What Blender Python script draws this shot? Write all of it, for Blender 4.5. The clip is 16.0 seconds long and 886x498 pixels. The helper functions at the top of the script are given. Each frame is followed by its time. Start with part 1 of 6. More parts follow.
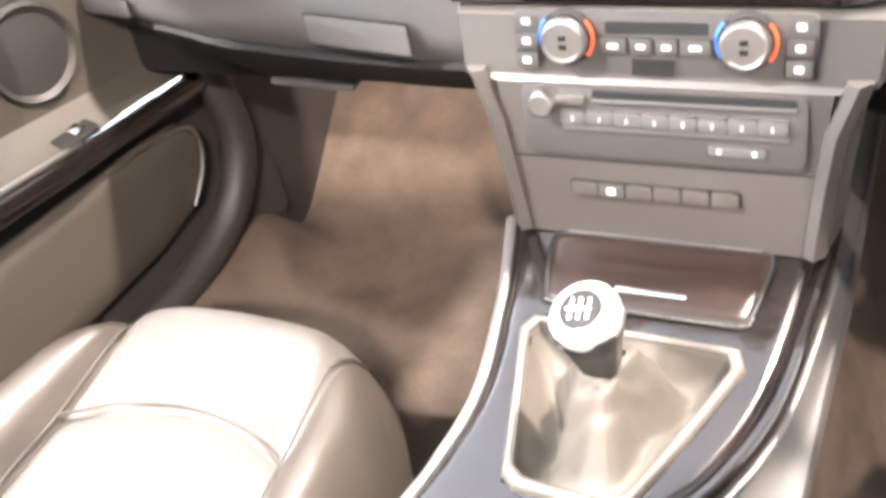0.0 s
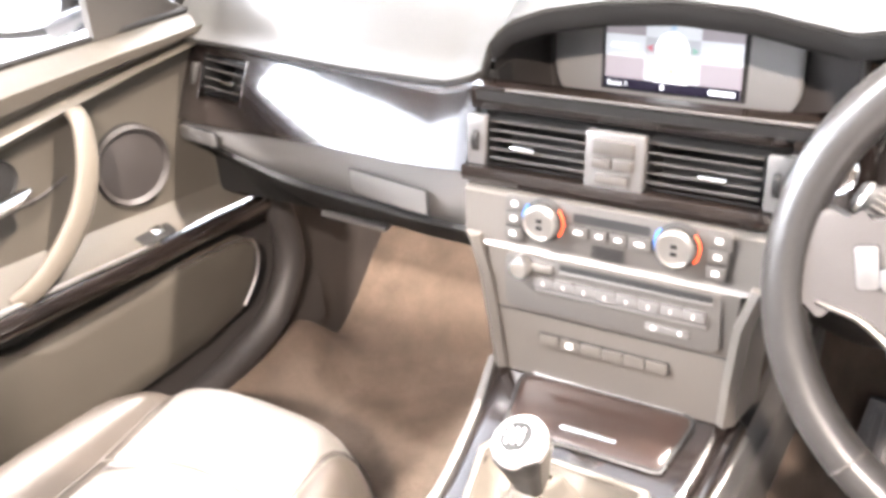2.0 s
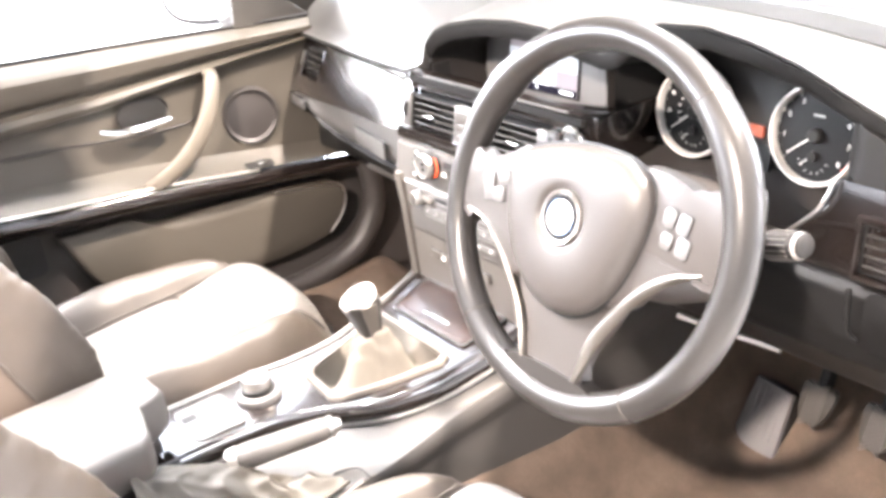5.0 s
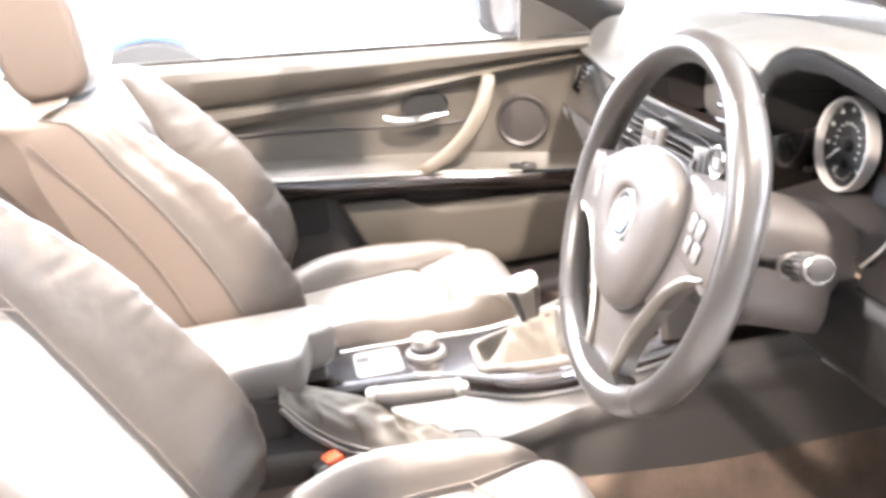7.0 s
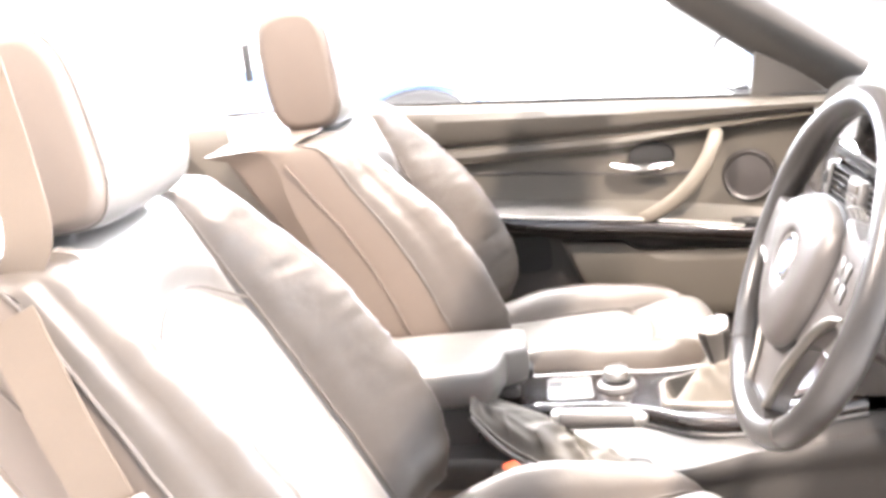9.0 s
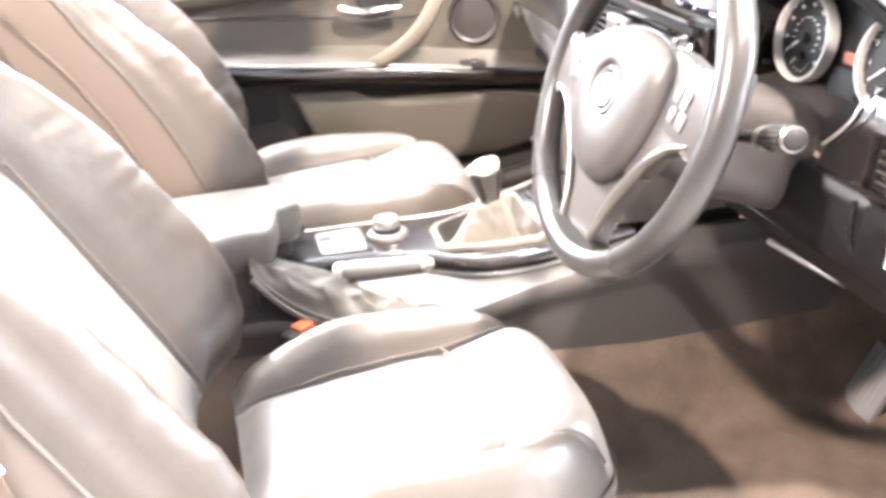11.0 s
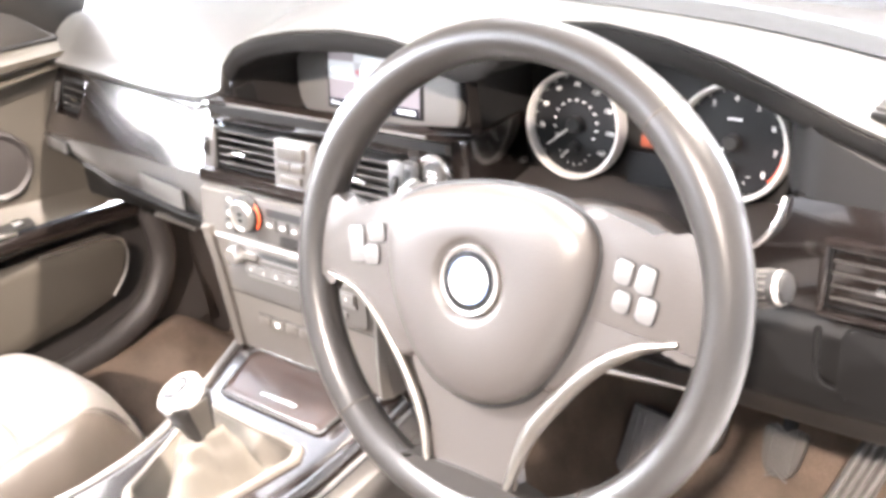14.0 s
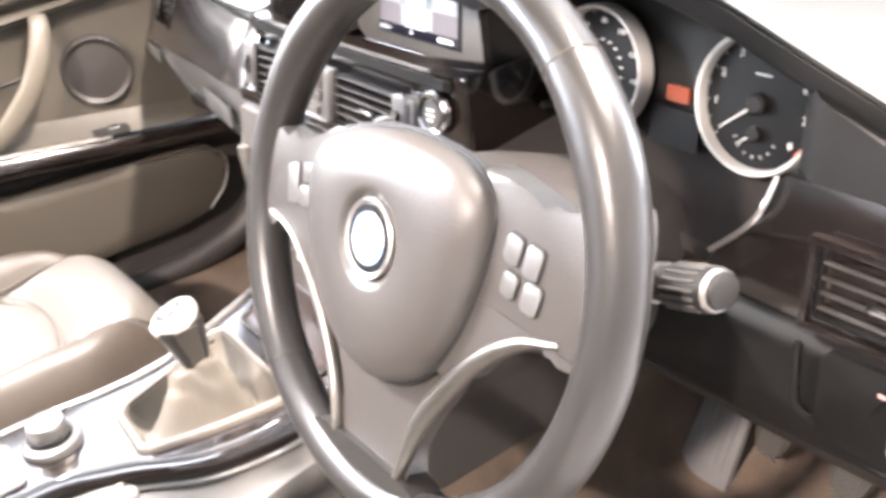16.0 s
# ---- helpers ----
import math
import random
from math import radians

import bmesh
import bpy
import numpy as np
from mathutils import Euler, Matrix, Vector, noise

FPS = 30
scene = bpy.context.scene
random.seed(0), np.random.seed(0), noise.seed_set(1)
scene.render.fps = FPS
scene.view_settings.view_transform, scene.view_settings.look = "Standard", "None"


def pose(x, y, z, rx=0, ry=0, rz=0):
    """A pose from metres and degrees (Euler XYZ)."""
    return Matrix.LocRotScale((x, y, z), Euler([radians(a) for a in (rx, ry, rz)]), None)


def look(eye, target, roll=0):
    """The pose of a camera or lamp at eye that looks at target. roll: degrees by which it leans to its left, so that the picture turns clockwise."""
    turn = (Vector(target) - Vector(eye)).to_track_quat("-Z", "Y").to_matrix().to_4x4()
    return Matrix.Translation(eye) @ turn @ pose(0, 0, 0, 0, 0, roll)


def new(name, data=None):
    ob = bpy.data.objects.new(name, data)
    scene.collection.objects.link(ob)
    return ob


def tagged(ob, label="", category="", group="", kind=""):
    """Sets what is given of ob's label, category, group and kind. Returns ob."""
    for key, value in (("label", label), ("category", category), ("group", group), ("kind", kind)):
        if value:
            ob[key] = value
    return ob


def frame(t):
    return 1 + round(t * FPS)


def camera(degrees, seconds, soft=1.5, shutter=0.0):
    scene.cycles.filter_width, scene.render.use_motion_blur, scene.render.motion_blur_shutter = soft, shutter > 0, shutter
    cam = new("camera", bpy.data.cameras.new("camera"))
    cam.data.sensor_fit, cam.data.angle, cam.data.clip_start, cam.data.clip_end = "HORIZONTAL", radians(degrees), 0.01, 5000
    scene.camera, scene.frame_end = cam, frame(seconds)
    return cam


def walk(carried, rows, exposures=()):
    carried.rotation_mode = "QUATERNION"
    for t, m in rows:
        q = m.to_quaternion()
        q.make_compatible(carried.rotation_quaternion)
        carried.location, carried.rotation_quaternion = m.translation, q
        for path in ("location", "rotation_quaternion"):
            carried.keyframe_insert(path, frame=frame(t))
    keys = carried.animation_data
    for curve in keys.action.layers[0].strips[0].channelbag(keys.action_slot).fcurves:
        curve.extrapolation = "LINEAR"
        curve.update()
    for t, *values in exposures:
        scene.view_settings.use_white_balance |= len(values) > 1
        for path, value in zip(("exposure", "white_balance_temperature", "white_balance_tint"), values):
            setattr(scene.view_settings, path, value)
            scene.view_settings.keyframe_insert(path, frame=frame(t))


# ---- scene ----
cam = camera(47.2, 16.0, soft=3.7, shutter=0.4)
PATH = [
    (0, (0.184, -0.498, 1.081), (-0.642, 0.867, -0.126), -13.0),
    (0.5, (0.195, -0.498, 1.082), (-0.666, 0.783, -0.191), -14.8),
    (1, (0.184, -0.516, 1.094), (-0.711, 0.944, 0.06), -6.5),
    (1.5, (0.233, -0.569, 1.143), (-0.699, 0.915, 0.179), -4.9),
    (2, (0.329, -0.599, 1.193), (-0.645, 0.838, 0.201), -6.3),
    (2.5, (0.431, -0.635, 1.231), (-0.575, 0.772, 0.228), -7.0),
    (3, (0.555, -0.654, 1.244), (-0.522, 0.712, 0.257), -7.4),
    (3.5, (0.675, -0.64, 1.244), (-0.504, 0.653, 0.275), -8.2),
    (3.7, (0.72, -0.637, 1.238), (-0.499, 0.629, 0.284), -8.0),
    (5.8, (1.208, -0.511, 1.214), (-0.455, 0.271, 0.425), -6.1),
    (6, (1.236, -0.495, 1.214), (-0.457, 0.227, 0.433), -5.8),
    (6.5, (1.282, -0.407, 1.192), (-0.503, 0.103, 0.449), -6.5),
    (7, (1.301, -0.303, 1.156), (-0.563, -0.041, 0.478), -6.9),
    (7.5, (1.337, -0.272, 1.151), (-0.561, -0.168, 0.528), -6.1),
    (8, (1.388, -0.249, 1.147), (-0.534, -0.326, 0.597), -6.1),
    (8.5, (1.412, -0.225, 1.142), (-0.515, -0.426, 0.647), -6.5),
    (9, (1.427, -0.212, 1.144), (-0.49, -0.458, 0.629), -6.5),
    (9.2, (1.424, -0.211, 1.137), (-0.48, -0.454, 0.574), -6.6),
    (11.3, (1.3, -0.435, 1.127), (-0.444, 0.131, 0.328), -3.3),
    (11.5, (1.248, -0.447, 1.133), (-0.479, 0.213, 0.372), -3.8),
    (12, (1.121, -0.485, 1.171), (-0.51, 0.393, 0.417), -5.6),
    (12.5, (1.016, -0.527, 1.188), (-0.47, 0.546, 0.387), -5.7),
    (13, (0.916, -0.572, 1.197), (-0.397, 0.686, 0.364), -4.8),
    (13.5, (0.851, -0.529, 1.179), (-0.396, 0.785, 0.333), -5.6),
    (14, (0.795, -0.485, 1.174), (-0.399, 0.853, 0.287), -7.3),
    (14.5, (0.781, -0.444, 1.155), (-0.394, 0.878, 0.222), -7.6),
    (15, (0.791, -0.389, 1.157), (-0.393, 0.895, 0.182), -8.0),
    (15.5, (0.844, -0.293, 1.134), (-0.478, 0.836, 0.147), -9.2),
    (16, (0.878, -0.263, 1.119), (-0.594, 0.698, 0.165), -8.3),
]
walk(cam, [(t, look(eye, target, roll)) for t, eye, target, roll in PATH], exposures=[(0, 1.86), (0.6, 1.84), (1.0, 2.05), (2.0, 2.32), (3.7, 2.42), (5.8, 2.40), (9.2, 2.28), (11.5, 2.38), (12.5, 2.40), (14.0, 2.36), (15.2, 2.10), (16, 1.90)])

# ---- world, sun, exposure ----
world = bpy.data.worlds.new("world")
scene.world = world
world.use_nodes = True
wn = world.node_tree
sky = wn.nodes.new("ShaderNodeTexSky")
sky.sky_type, sky.sun_disc = "NISHITA", False
sky.sun_elevation, sky.sun_rotation = radians(38), radians(250)
sky.air_density, sky.dust_density, sky.ozone_density = 1.0, 5.0, 1.0
wn.nodes["Background"].inputs[1].default_value = 0.15
wn.links.new(sky.outputs[0], wn.nodes["Background"].inputs[0])
# unseen hall lamps, two set from shadows, four added as fill: place, watts, tint
WARM, COOL = (1.0, 0.85, 0.76), (1.0, 0.94, 0.93)
LAMPS = [(1.75, -3.05, 230.0, WARM), (-1.9, -1.6, 200.0, COOL), (1.25, 1.00, 220.0, WARM), (-0.75, -0.45, 70.0, COOL), (1.6, 3.35, 70.0, COOL), (-1.6, 3.35, 70.0, COOL)]
CEILING = 3.60
for x, y, watts, tint in LAMPS:
    lamp = new("unseen_hall_light", bpy.data.lights.new("unseen_hall_light", "AREA"))
    lamp.data.shape, lamp.data.size = "DISK", 0.24
    lamp.data.energy, lamp.data.color = watts, tint
    lamp.matrix_world = look((x, y, CEILING - 0.09), (x, y, 0))

# daylight in the two glazed sides
for at, aim, wide, watts in (((-6.36, 0.5, 1.98), (0, 0.5, 1.98), 15.0, 4300.0), ((0.0, 8.26, 1.98), (0, 0, 1.98), 12.4, 3100.0)):
    lamp = new("window_light", bpy.data.lights.new("window_light", "AREA"))
    lamp.data.shape, lamp.data.size, lamp.data.size_y = "RECTANGLE", wide, 3.1
    lamp.data.energy, lamp.data.color = watts, (0.84, 0.89, 1.0)
    lamp.matrix_world = look(at, aim)


# ---- materials ----
def material(name, color, rough=0.5, metal=0.0, grain=0.0, scale=200.0, spots=0.0, spot_scale=6.0, bump=0.0, coat=0.0,
             weave=False, spec=0.5, emit=None, tint=None, crease=0.0):
    """A surface with two scales of variation: fine grain and broad wear."""
    m = bpy.data.materials.new(name)
    m.use_nodes = True
    nt = m.node_tree
    n, ln = nt.nodes, nt.links
    b = n["Principled BSDF"]
    b.inputs["Base Color"].default_value = (*color, 1)
    b.inputs["Roughness"].default_value = rough
    b.inputs["Metallic"].default_value = metal
    b.inputs["Specular IOR Level"].default_value = spec
    b.inputs["Coat Weight"].default_value = coat
    b.inputs["Coat Roughness"].default_value, b.inputs["Coat IOR"].default_value = 0.09, 1.6
    co = n.new("ShaderNodeTexCoord")
    if grain or bump:
        fine = n.new("ShaderNodeTexVoronoi" if weave else "ShaderNodeTexNoise")
        fine.inputs["Scale"].default_value = scale
        if not weave:
            fine.inputs["Detail"].default_value = 3
        ln.new(co.outputs["Object"], fine.inputs["Vector"])
        fine_out = fine.outputs["Distance"] if weave else fine.outputs["Fac"]
    if spots or grain:
        broad = n.new("ShaderNodeTexNoise")
        broad.inputs["Scale"].default_value, broad.inputs["Detail"].default_value = spot_scale, 5
        ln.new(co.outputs["Object"], broad.inputs["Vector"])
        mix = n.new("ShaderNodeMix")
        mix.data_type = "RGBA"
        t = tint or tuple(c * (1 - spots) for c in color)
        mix.inputs["A"].default_value = (*color, 1)
        mix.inputs["B"].default_value = (*t, 1)
        ramp = n.new("ShaderNodeMapRange")
        ramp.inputs["From Min"].default_value, ramp.inputs["From Max"].default_value = 0.35, 0.7
        ln.new(broad.outputs["Fac"], ramp.inputs["Value"])
        ln.new(ramp.outputs["Result"], mix.inputs["Factor"])
        out = mix.outputs["Result"]
        if grain:
            g = n.new("ShaderNodeMix")
            g.data_type = "RGBA"
            g.inputs["B"].default_value = (*[c * (1 - grain) for c in color], 1)
            ln.new(fine_out, g.inputs["Factor"])
            ln.new(out, g.inputs["A"])
            out = g.outputs["Result"]
        ln.new(out, b.inputs["Base Color"])
        rr = n.new("ShaderNodeMapRange")
        rr.inputs["To Min"].default_value, rr.inputs["To Max"].default_value = rough * 0.85, min(1, rough * 1.2)
        ln.new(broad.outputs["Fac"], rr.inputs["Value"])
        ln.new(rr.outputs["Result"], b.inputs["Roughness"])
    if bump:
        bp = n.new("ShaderNodeBump")
        bp.inputs["Strength"].default_value, bp.inputs["Distance"].default_value = bump, 0.001
        ln.new(fine_out, bp.inputs["Height"])
        ln.new(bp.outputs["Normal"], b.inputs["Normal"])
        if crease:
            fold = n.new("ShaderNodeTexNoise")
            fold.inputs["Scale"].default_value, fold.inputs["Detail"].default_value, fold.inputs["Distortion"].default_value = 13, 2.5, 0.4
            ln.new(co.outputs["Object"], fold.inputs["Vector"])
            bf = n.new("ShaderNodeBump")
            bf.inputs["Strength"].default_value, bf.inputs["Distance"].default_value = crease, 0.006
            ln.new(fold.outputs["Fac"], bf.inputs["Height"])
            ln.new(bf.outputs["Normal"], bp.inputs["Normal"])
    if emit:
        b.inputs["Emission Color"].default_value = (*emit[0], 1)
        b.inputs["Emission Strength"].default_value = emit[1]
    return m


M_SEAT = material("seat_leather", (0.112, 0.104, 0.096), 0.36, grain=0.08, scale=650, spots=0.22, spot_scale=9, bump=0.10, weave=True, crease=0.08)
# bolster copies of the seat leather, darkened and browned to carry shade
M_BOLSTER_SHADE = material("shaded_bolster_leather", (0.055, 0.046, 0.038), 0.40, grain=0.08, scale=650, spots=0.28, spot_scale=11, bump=0.10, weave=True, crease=0.45)
# driver's back bolsters: wear and shade together in one darker brown
M_WORN_SHADE = material("worn_shaded_bolster_leather", (0.038, 0.031, 0.0245), 0.42, grain=0.10, scale=650, spots=0.35, spot_scale=11, bump=0.12, weave=True, crease=0.55)
M_TRIM = material("satin_spoke_trim", (0.23, 0.215, 0.195), 0.40, metal=1.0, spots=0.08)
M_SEAT_SIDE = material("seat_side_leather", (0.085, 0.067, 0.054), 0.48, grain=0.08, scale=650, spots=0.14, spot_scale=8, bump=0.10, weave=True)
M_WHEEL = material("wheel_leather", (0.027, 0.0249, 0.023), 0.31, grain=0.15, scale=420, spots=0.35, spot_scale=14, bump=0.10, weave=True, spec=0.5)
M_HUB = material("airbag_cover", (0.055, 0.049, 0.045), 0.38, grain=0.1, scale=700, spots=0.1, spot_scale=8, bump=0.15, weave=True)
M_DASH = material("dash_soft_plastic", (0.060, 0.058, 0.054), 0.40, grain=0.12, scale=650, spots=0.1, spot_scale=5, bump=0.3, weave=True)
M_DARK = material("dark_plastic", (0.013, 0.0125, 0.012), 0.58, grain=0.1, scale=600, spots=0.12, spot_scale=7, bump=0.08, weave=True, spec=0.28)
M_MID = material("grey_plastic", (0.055, 0.051, 0.047), 0.52, grain=0.08, scale=700, spots=0.1, spot_scale=6, bump=0.12, weave=True)
M_STACK = material("stack_plastic", (0.070, 0.063, 0.056), 0.38, grain=0.06, scale=800, spots=0.08, spot_scale=7, bump=0.08)
M_SILVER = material("matt_silver_plastic", (0.16, 0.155, 0.15), 0.33, metal=0.5, grain=0.05, scale=800, spots=0.06)
M_SURROUND = material("display_surround_plastic", (0.150, 0.146, 0.140), 0.46, metal=0.15, grain=0.05, scale=800, spots=0.06)
M_CHROME = material("chrome", (0.8, 0.8, 0.8), 0.12, metal=1.0)
M_SATIN = material("satin_metal", (0.62, 0.6, 0.57), 0.3, metal=1.0, spots=0.06)
M_GLOSS = material("dark_wood_lacquer", (0.013, 0.0092, 0.0078), 0.22, grain=0.4, scale=60, spots=0.5, spot_scale=18, coat=1.0, spec=0.3, tint=(0.004, 0.0038, 0.004))
M_CARPET = material("carpet", (0.175, 0.132, 0.102), 0.95, grain=0.6, scale=420, spots=0.5, spot_scale=16, bump=1.0, spec=0.1)
M_DOOR = material("door_vinyl", (0.056, 0.049, 0.039), 0.48, grain=0.1, scale=600, spots=0.1, spot_scale=6, bump=0.25, weave=True)
M_DOORDARK = material("door_lower_plastic", (0.032, 0.028, 0.026), 0.5, grain=0.1, scale=600, spots=0.12, spot_scale=6, bump=0.25, weave=True)
M_BLACK = material("black_recess", (0.008, 0.008, 0.008), 0.6)
M_RUBBER = material("rubber", (0.040, 0.034, 0.028), 0.6, grain=0.15, scale=500, spots=0.2, bump=0.2)
M_DIAL = material("dial_face", (0.0055, 0.0055, 0.006), 0.45, spec=0.25)
# white and red markings get a faint added glow to stand out
M_WHITE_GLOW = material("glowing_white_marking", (0.62, 0.61, 0.59), 0.5, emit=((1, 0.95, 0.9), 0.06))
M_RED_GLOW = material("glowing_red_marking", (0.7, 0.08, 0.03), 0.5, emit=((1, 0.15, 0.05), 0.3))
M_LABEL = material("red_label", (0.26, 0.012, 0.010), 0.5, spots=0.1)
M_SYMBOL = material("pink_symbol", (0.42, 0.26, 0.24), 0.5)
M_KNEE = material("black_knee_plastic", (0.0065, 0.0062, 0.006), 0.5, grain=0.1, scale=600, spots=0.15, spot_scale=7, bump=0.08, weave=True, spec=0.18)
M_BLUE = material("blue_marking", (0.05, 0.2, 0.7), 0.5)
M_AMBER = material("amber_display", (0.18, 0.035, 0.012), 0.4, emit=((1.0, 0.16, 0.04), 0.022))
M_ORANGE = material("buckle_orange", (0.42, 0.06, 0.02), 0.4)
M_BELT = material("belt_webbing", (0.095, 0.072, 0.052), 0.8, grain=0.4, scale=900, spots=0.1, bump=0.4)
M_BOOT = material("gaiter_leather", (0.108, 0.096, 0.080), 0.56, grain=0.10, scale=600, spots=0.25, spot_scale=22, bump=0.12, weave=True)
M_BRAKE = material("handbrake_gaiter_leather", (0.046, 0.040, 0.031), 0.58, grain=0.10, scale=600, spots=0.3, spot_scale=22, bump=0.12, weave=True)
M_FRAME = material("gaiter_frame_leather", (0.13, 0.116, 0.100), 0.38, grain=0.12, scale=420, spots=0.12, spot_scale=12, bump=0.25, weave=True)
M_REST = material("foot_rest_plastic", (0.165, 0.158, 0.158), 0.5, grain=0.1, scale=500, spots=0.25, spot_scale=14, bump=0.15)
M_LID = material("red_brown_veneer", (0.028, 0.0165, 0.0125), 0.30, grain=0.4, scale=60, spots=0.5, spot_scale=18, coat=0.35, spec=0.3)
M_PULL = material("pull_handle_vinyl", (0.115, 0.100, 0.080), 0.45, grain=0.1, scale=600, spots=0.1, spot_scale=9, bump=0.15, weave=True)
M_SEAM = material("seam_thread", (0.055, 0.047, 0.04), 0.8)
M_RING = material("silver_dial_ring", (0.62, 0.60, 0.57), 0.38, metal=0.35, spots=0.06)
M_KNOB = material("knob_insert", (0.72, 0.7, 0.68), 0.2, metal=0.4)
M_PILLAR = material("pillar_trim", (0.040, 0.036, 0.031), 0.6, grain=0.12, scale=800, spots=0.08, bump=0.2)
M_MIRROR = material("mirror_glass", (0.9, 0.9, 0.9), 0.02, metal=1.0)
M_PAINT = material("body_paint", (0.02, 0.021, 0.024), 0.25, metal=0.2, spots=0.08, coat=1.0)
M_ASPHALT = material("pale_concrete", (0.42, 0.41, 0.40), 0.9, grain=0.4, scale=120, spots=0.2, spot_scale=0.8, bump=0.6)
M_WALL = material("white_cladding", (0.8, 0.8, 0.78), 0.6, grain=0.04, scale=40, spots=0.05, spot_scale=0.7)
M_GREYWALL = material("grey_wall_paint", (0.16, 0.155, 0.15), 0.7, grain=0.06, scale=40, spots=0.1, spot_scale=0.7)
M_CEIL = material("grey_ceiling_paint", (0.30, 0.30, 0.31), 0.8, grain=0.06, scale=40, spots=0.1, spot_scale=0.7)
M_CARBLUE = material("light_blue_paint", (0.15, 0.23, 0.38), 0.25, metal=0.1, spots=0.04, coat=1.0)
M_TYRE = material("tyre", (0.03, 0.03, 0.03), 0.8, grain=0.2, scale=200, bump=0.3)


def glass(name, color=(1, 1, 1)):
    """A thin clear pane: tinted see-through with a gloss that grows at grazing angles."""
    m = bpy.data.materials.new(name)
    m.use_nodes = True
    n, ln = m.node_tree.nodes, m.node_tree.links
    n.remove(n["Principled BSDF"])
    clear, gloss, mix, fr = n.new("ShaderNodeBsdfTransparent"), n.new("ShaderNodeBsdfGlossy"), n.new("ShaderNodeMixShader"), n.new("ShaderNodeFresnel")
    clear.inputs["Color"].default_value = (*color, 1)
    gloss.inputs["Roughness"].default_value = 0.02
    fr.inputs["IOR"].default_value = 1.45
    ln.new(fr.outputs[0], mix.inputs[0])
    ln.new(clear.outputs[0], mix.inputs[1])
    ln.new(gloss.outputs[0], mix.inputs[2])
    ln.new(mix.outputs[0], n["Material Output"].inputs["Surface"])
    return m


M_GLASS = glass("windscreen_glass", (0.93, 0.95, 0.95))


# ---- mesh tools ----
def finish(name, bm, mat, sharp=35.0, parent=None, label=""):
    bmesh.ops.recalc_face_normals(bm, faces=bm.faces)
    me = bpy.data.meshes.new(name)
    bm.to_mesh(me)
    bm.free()
    for m in (mat if isinstance(mat, (list, tuple)) else [mat]):
        me.materials.append(m)
    me.shade_smooth()
    me.set_sharp_from_angle(angle=radians(sharp))
    ob = new(name, me)
    if parent is not None:
        ob.parent = parent
        ob.matrix_parent_inverse = parent.matrix_basis.inverted()
    if label:
        ob["label"] = label
    return ob


def part(name, bm, mat, parent, label="", sharp=35.0):
    return finish(name, bm, mat, sharp, parent, label)


def thing(name, label, category, at=(0, 0, 0), group="", kind=""):
    e = new(name)
    e.empty_display_size = 0.05
    e.matrix_basis = Matrix.Translation(at)
    return tagged(e, label, category, group, kind)


def box(size, at=(0, 0, 0), bevel=0.0, seg=2, rot=None, bm=None, taper=None):
    """A box with rounded edges; rot is a Matrix or Euler degrees."""
    out = bm or bmesh.new()
    made = bmesh.new()
    bmesh.ops.create_cube(made, size=1.0)
    for v in made.verts:
        v.co = Vector((v.co.x * size[0], v.co.y * size[1], v.co.z * size[2]))
        if taper and v.co.z > 0:
            v.co.x *= taper[0]
            v.co.y *= taper[1]
    if bevel:
        bmesh.ops.bevel(made, geom=made.edges[:], offset=bevel, segments=seg, profile=0.6, affect="EDGES")
    m = turn_of(rot)
    for v in made.verts:
        v.co = m @ v.co + Vector(at)
    join(out, made)
    return out


def turn_of(rot):
    if rot is None:
        return Matrix.Identity(3)
    if isinstance(rot, Matrix):
        return rot.to_3x3()
    return Euler([radians(a) for a in rot]).to_matrix()


def join(out, made):
    ids = {}
    for v in made.verts:
        ids[v] = out.verts.new(v.co)
    for f in made.faces:
        try:
            nf = out.faces.new([ids[v] for v in f.verts])
            nf.material_index = f.material_index
        except ValueError:
            pass
    made.free()


def loft(rings, closed=True, caps=True, bm=None):
    """A skin over rings of equally many points."""
    out = bm or bmesh.new()
    rows = [[out.verts.new(p) for p in ring] for ring in rings]
    n = len(rows[0])
    for a, b in zip(rows, rows[1:]):
        for i in range(n if closed else n - 1):
            j = (i + 1) % n
            out.faces.new((a[i], a[j], b[j], b[i]))
    if caps and closed:
        out.faces.new(rows[0][::-1])
        out.faces.new(rows[-1])
    return out


def sheet(f, nu, nv, thick=0.0, bm=None):
    """A grid of f(u, v), u and v from 0 to 1, with a back at `thick` along the given way when asked."""
    out = bm or bmesh.new()
    rows = [[out.verts.new(f(i / nu, j / nv)) for i in range(nu + 1)] for j in range(nv + 1)]
    for a, b in zip(rows, rows[1:]):
        for i in range(nu):
            out.faces.new((a[i], a[i + 1], b[i + 1], b[i]))
    if thick:
        way = Vector(thick)
        back = [[out.verts.new(v.co + way) for v in row] for row in rows]
        for a, b in zip(back, back[1:]):
            for i in range(nu):
                out.faces.new((a[i], b[i], b[i + 1], a[i + 1]))
        rim = rows[0] + [r[-1] for r in rows[1:]] + rows[-1][-2::-1] + [r[0] for r in rows[-2:0:-1]]
        rim2 = back[0] + [r[-1] for r in back[1:]] + back[-1][-2::-1] + [r[0] for r in back[-2:0:-1]]
        for i in range(len(rim)):
            j = (i + 1) % len(rim)
            out.faces.new((rim[i], rim2[i], rim2[j], rim[j]))
    return out


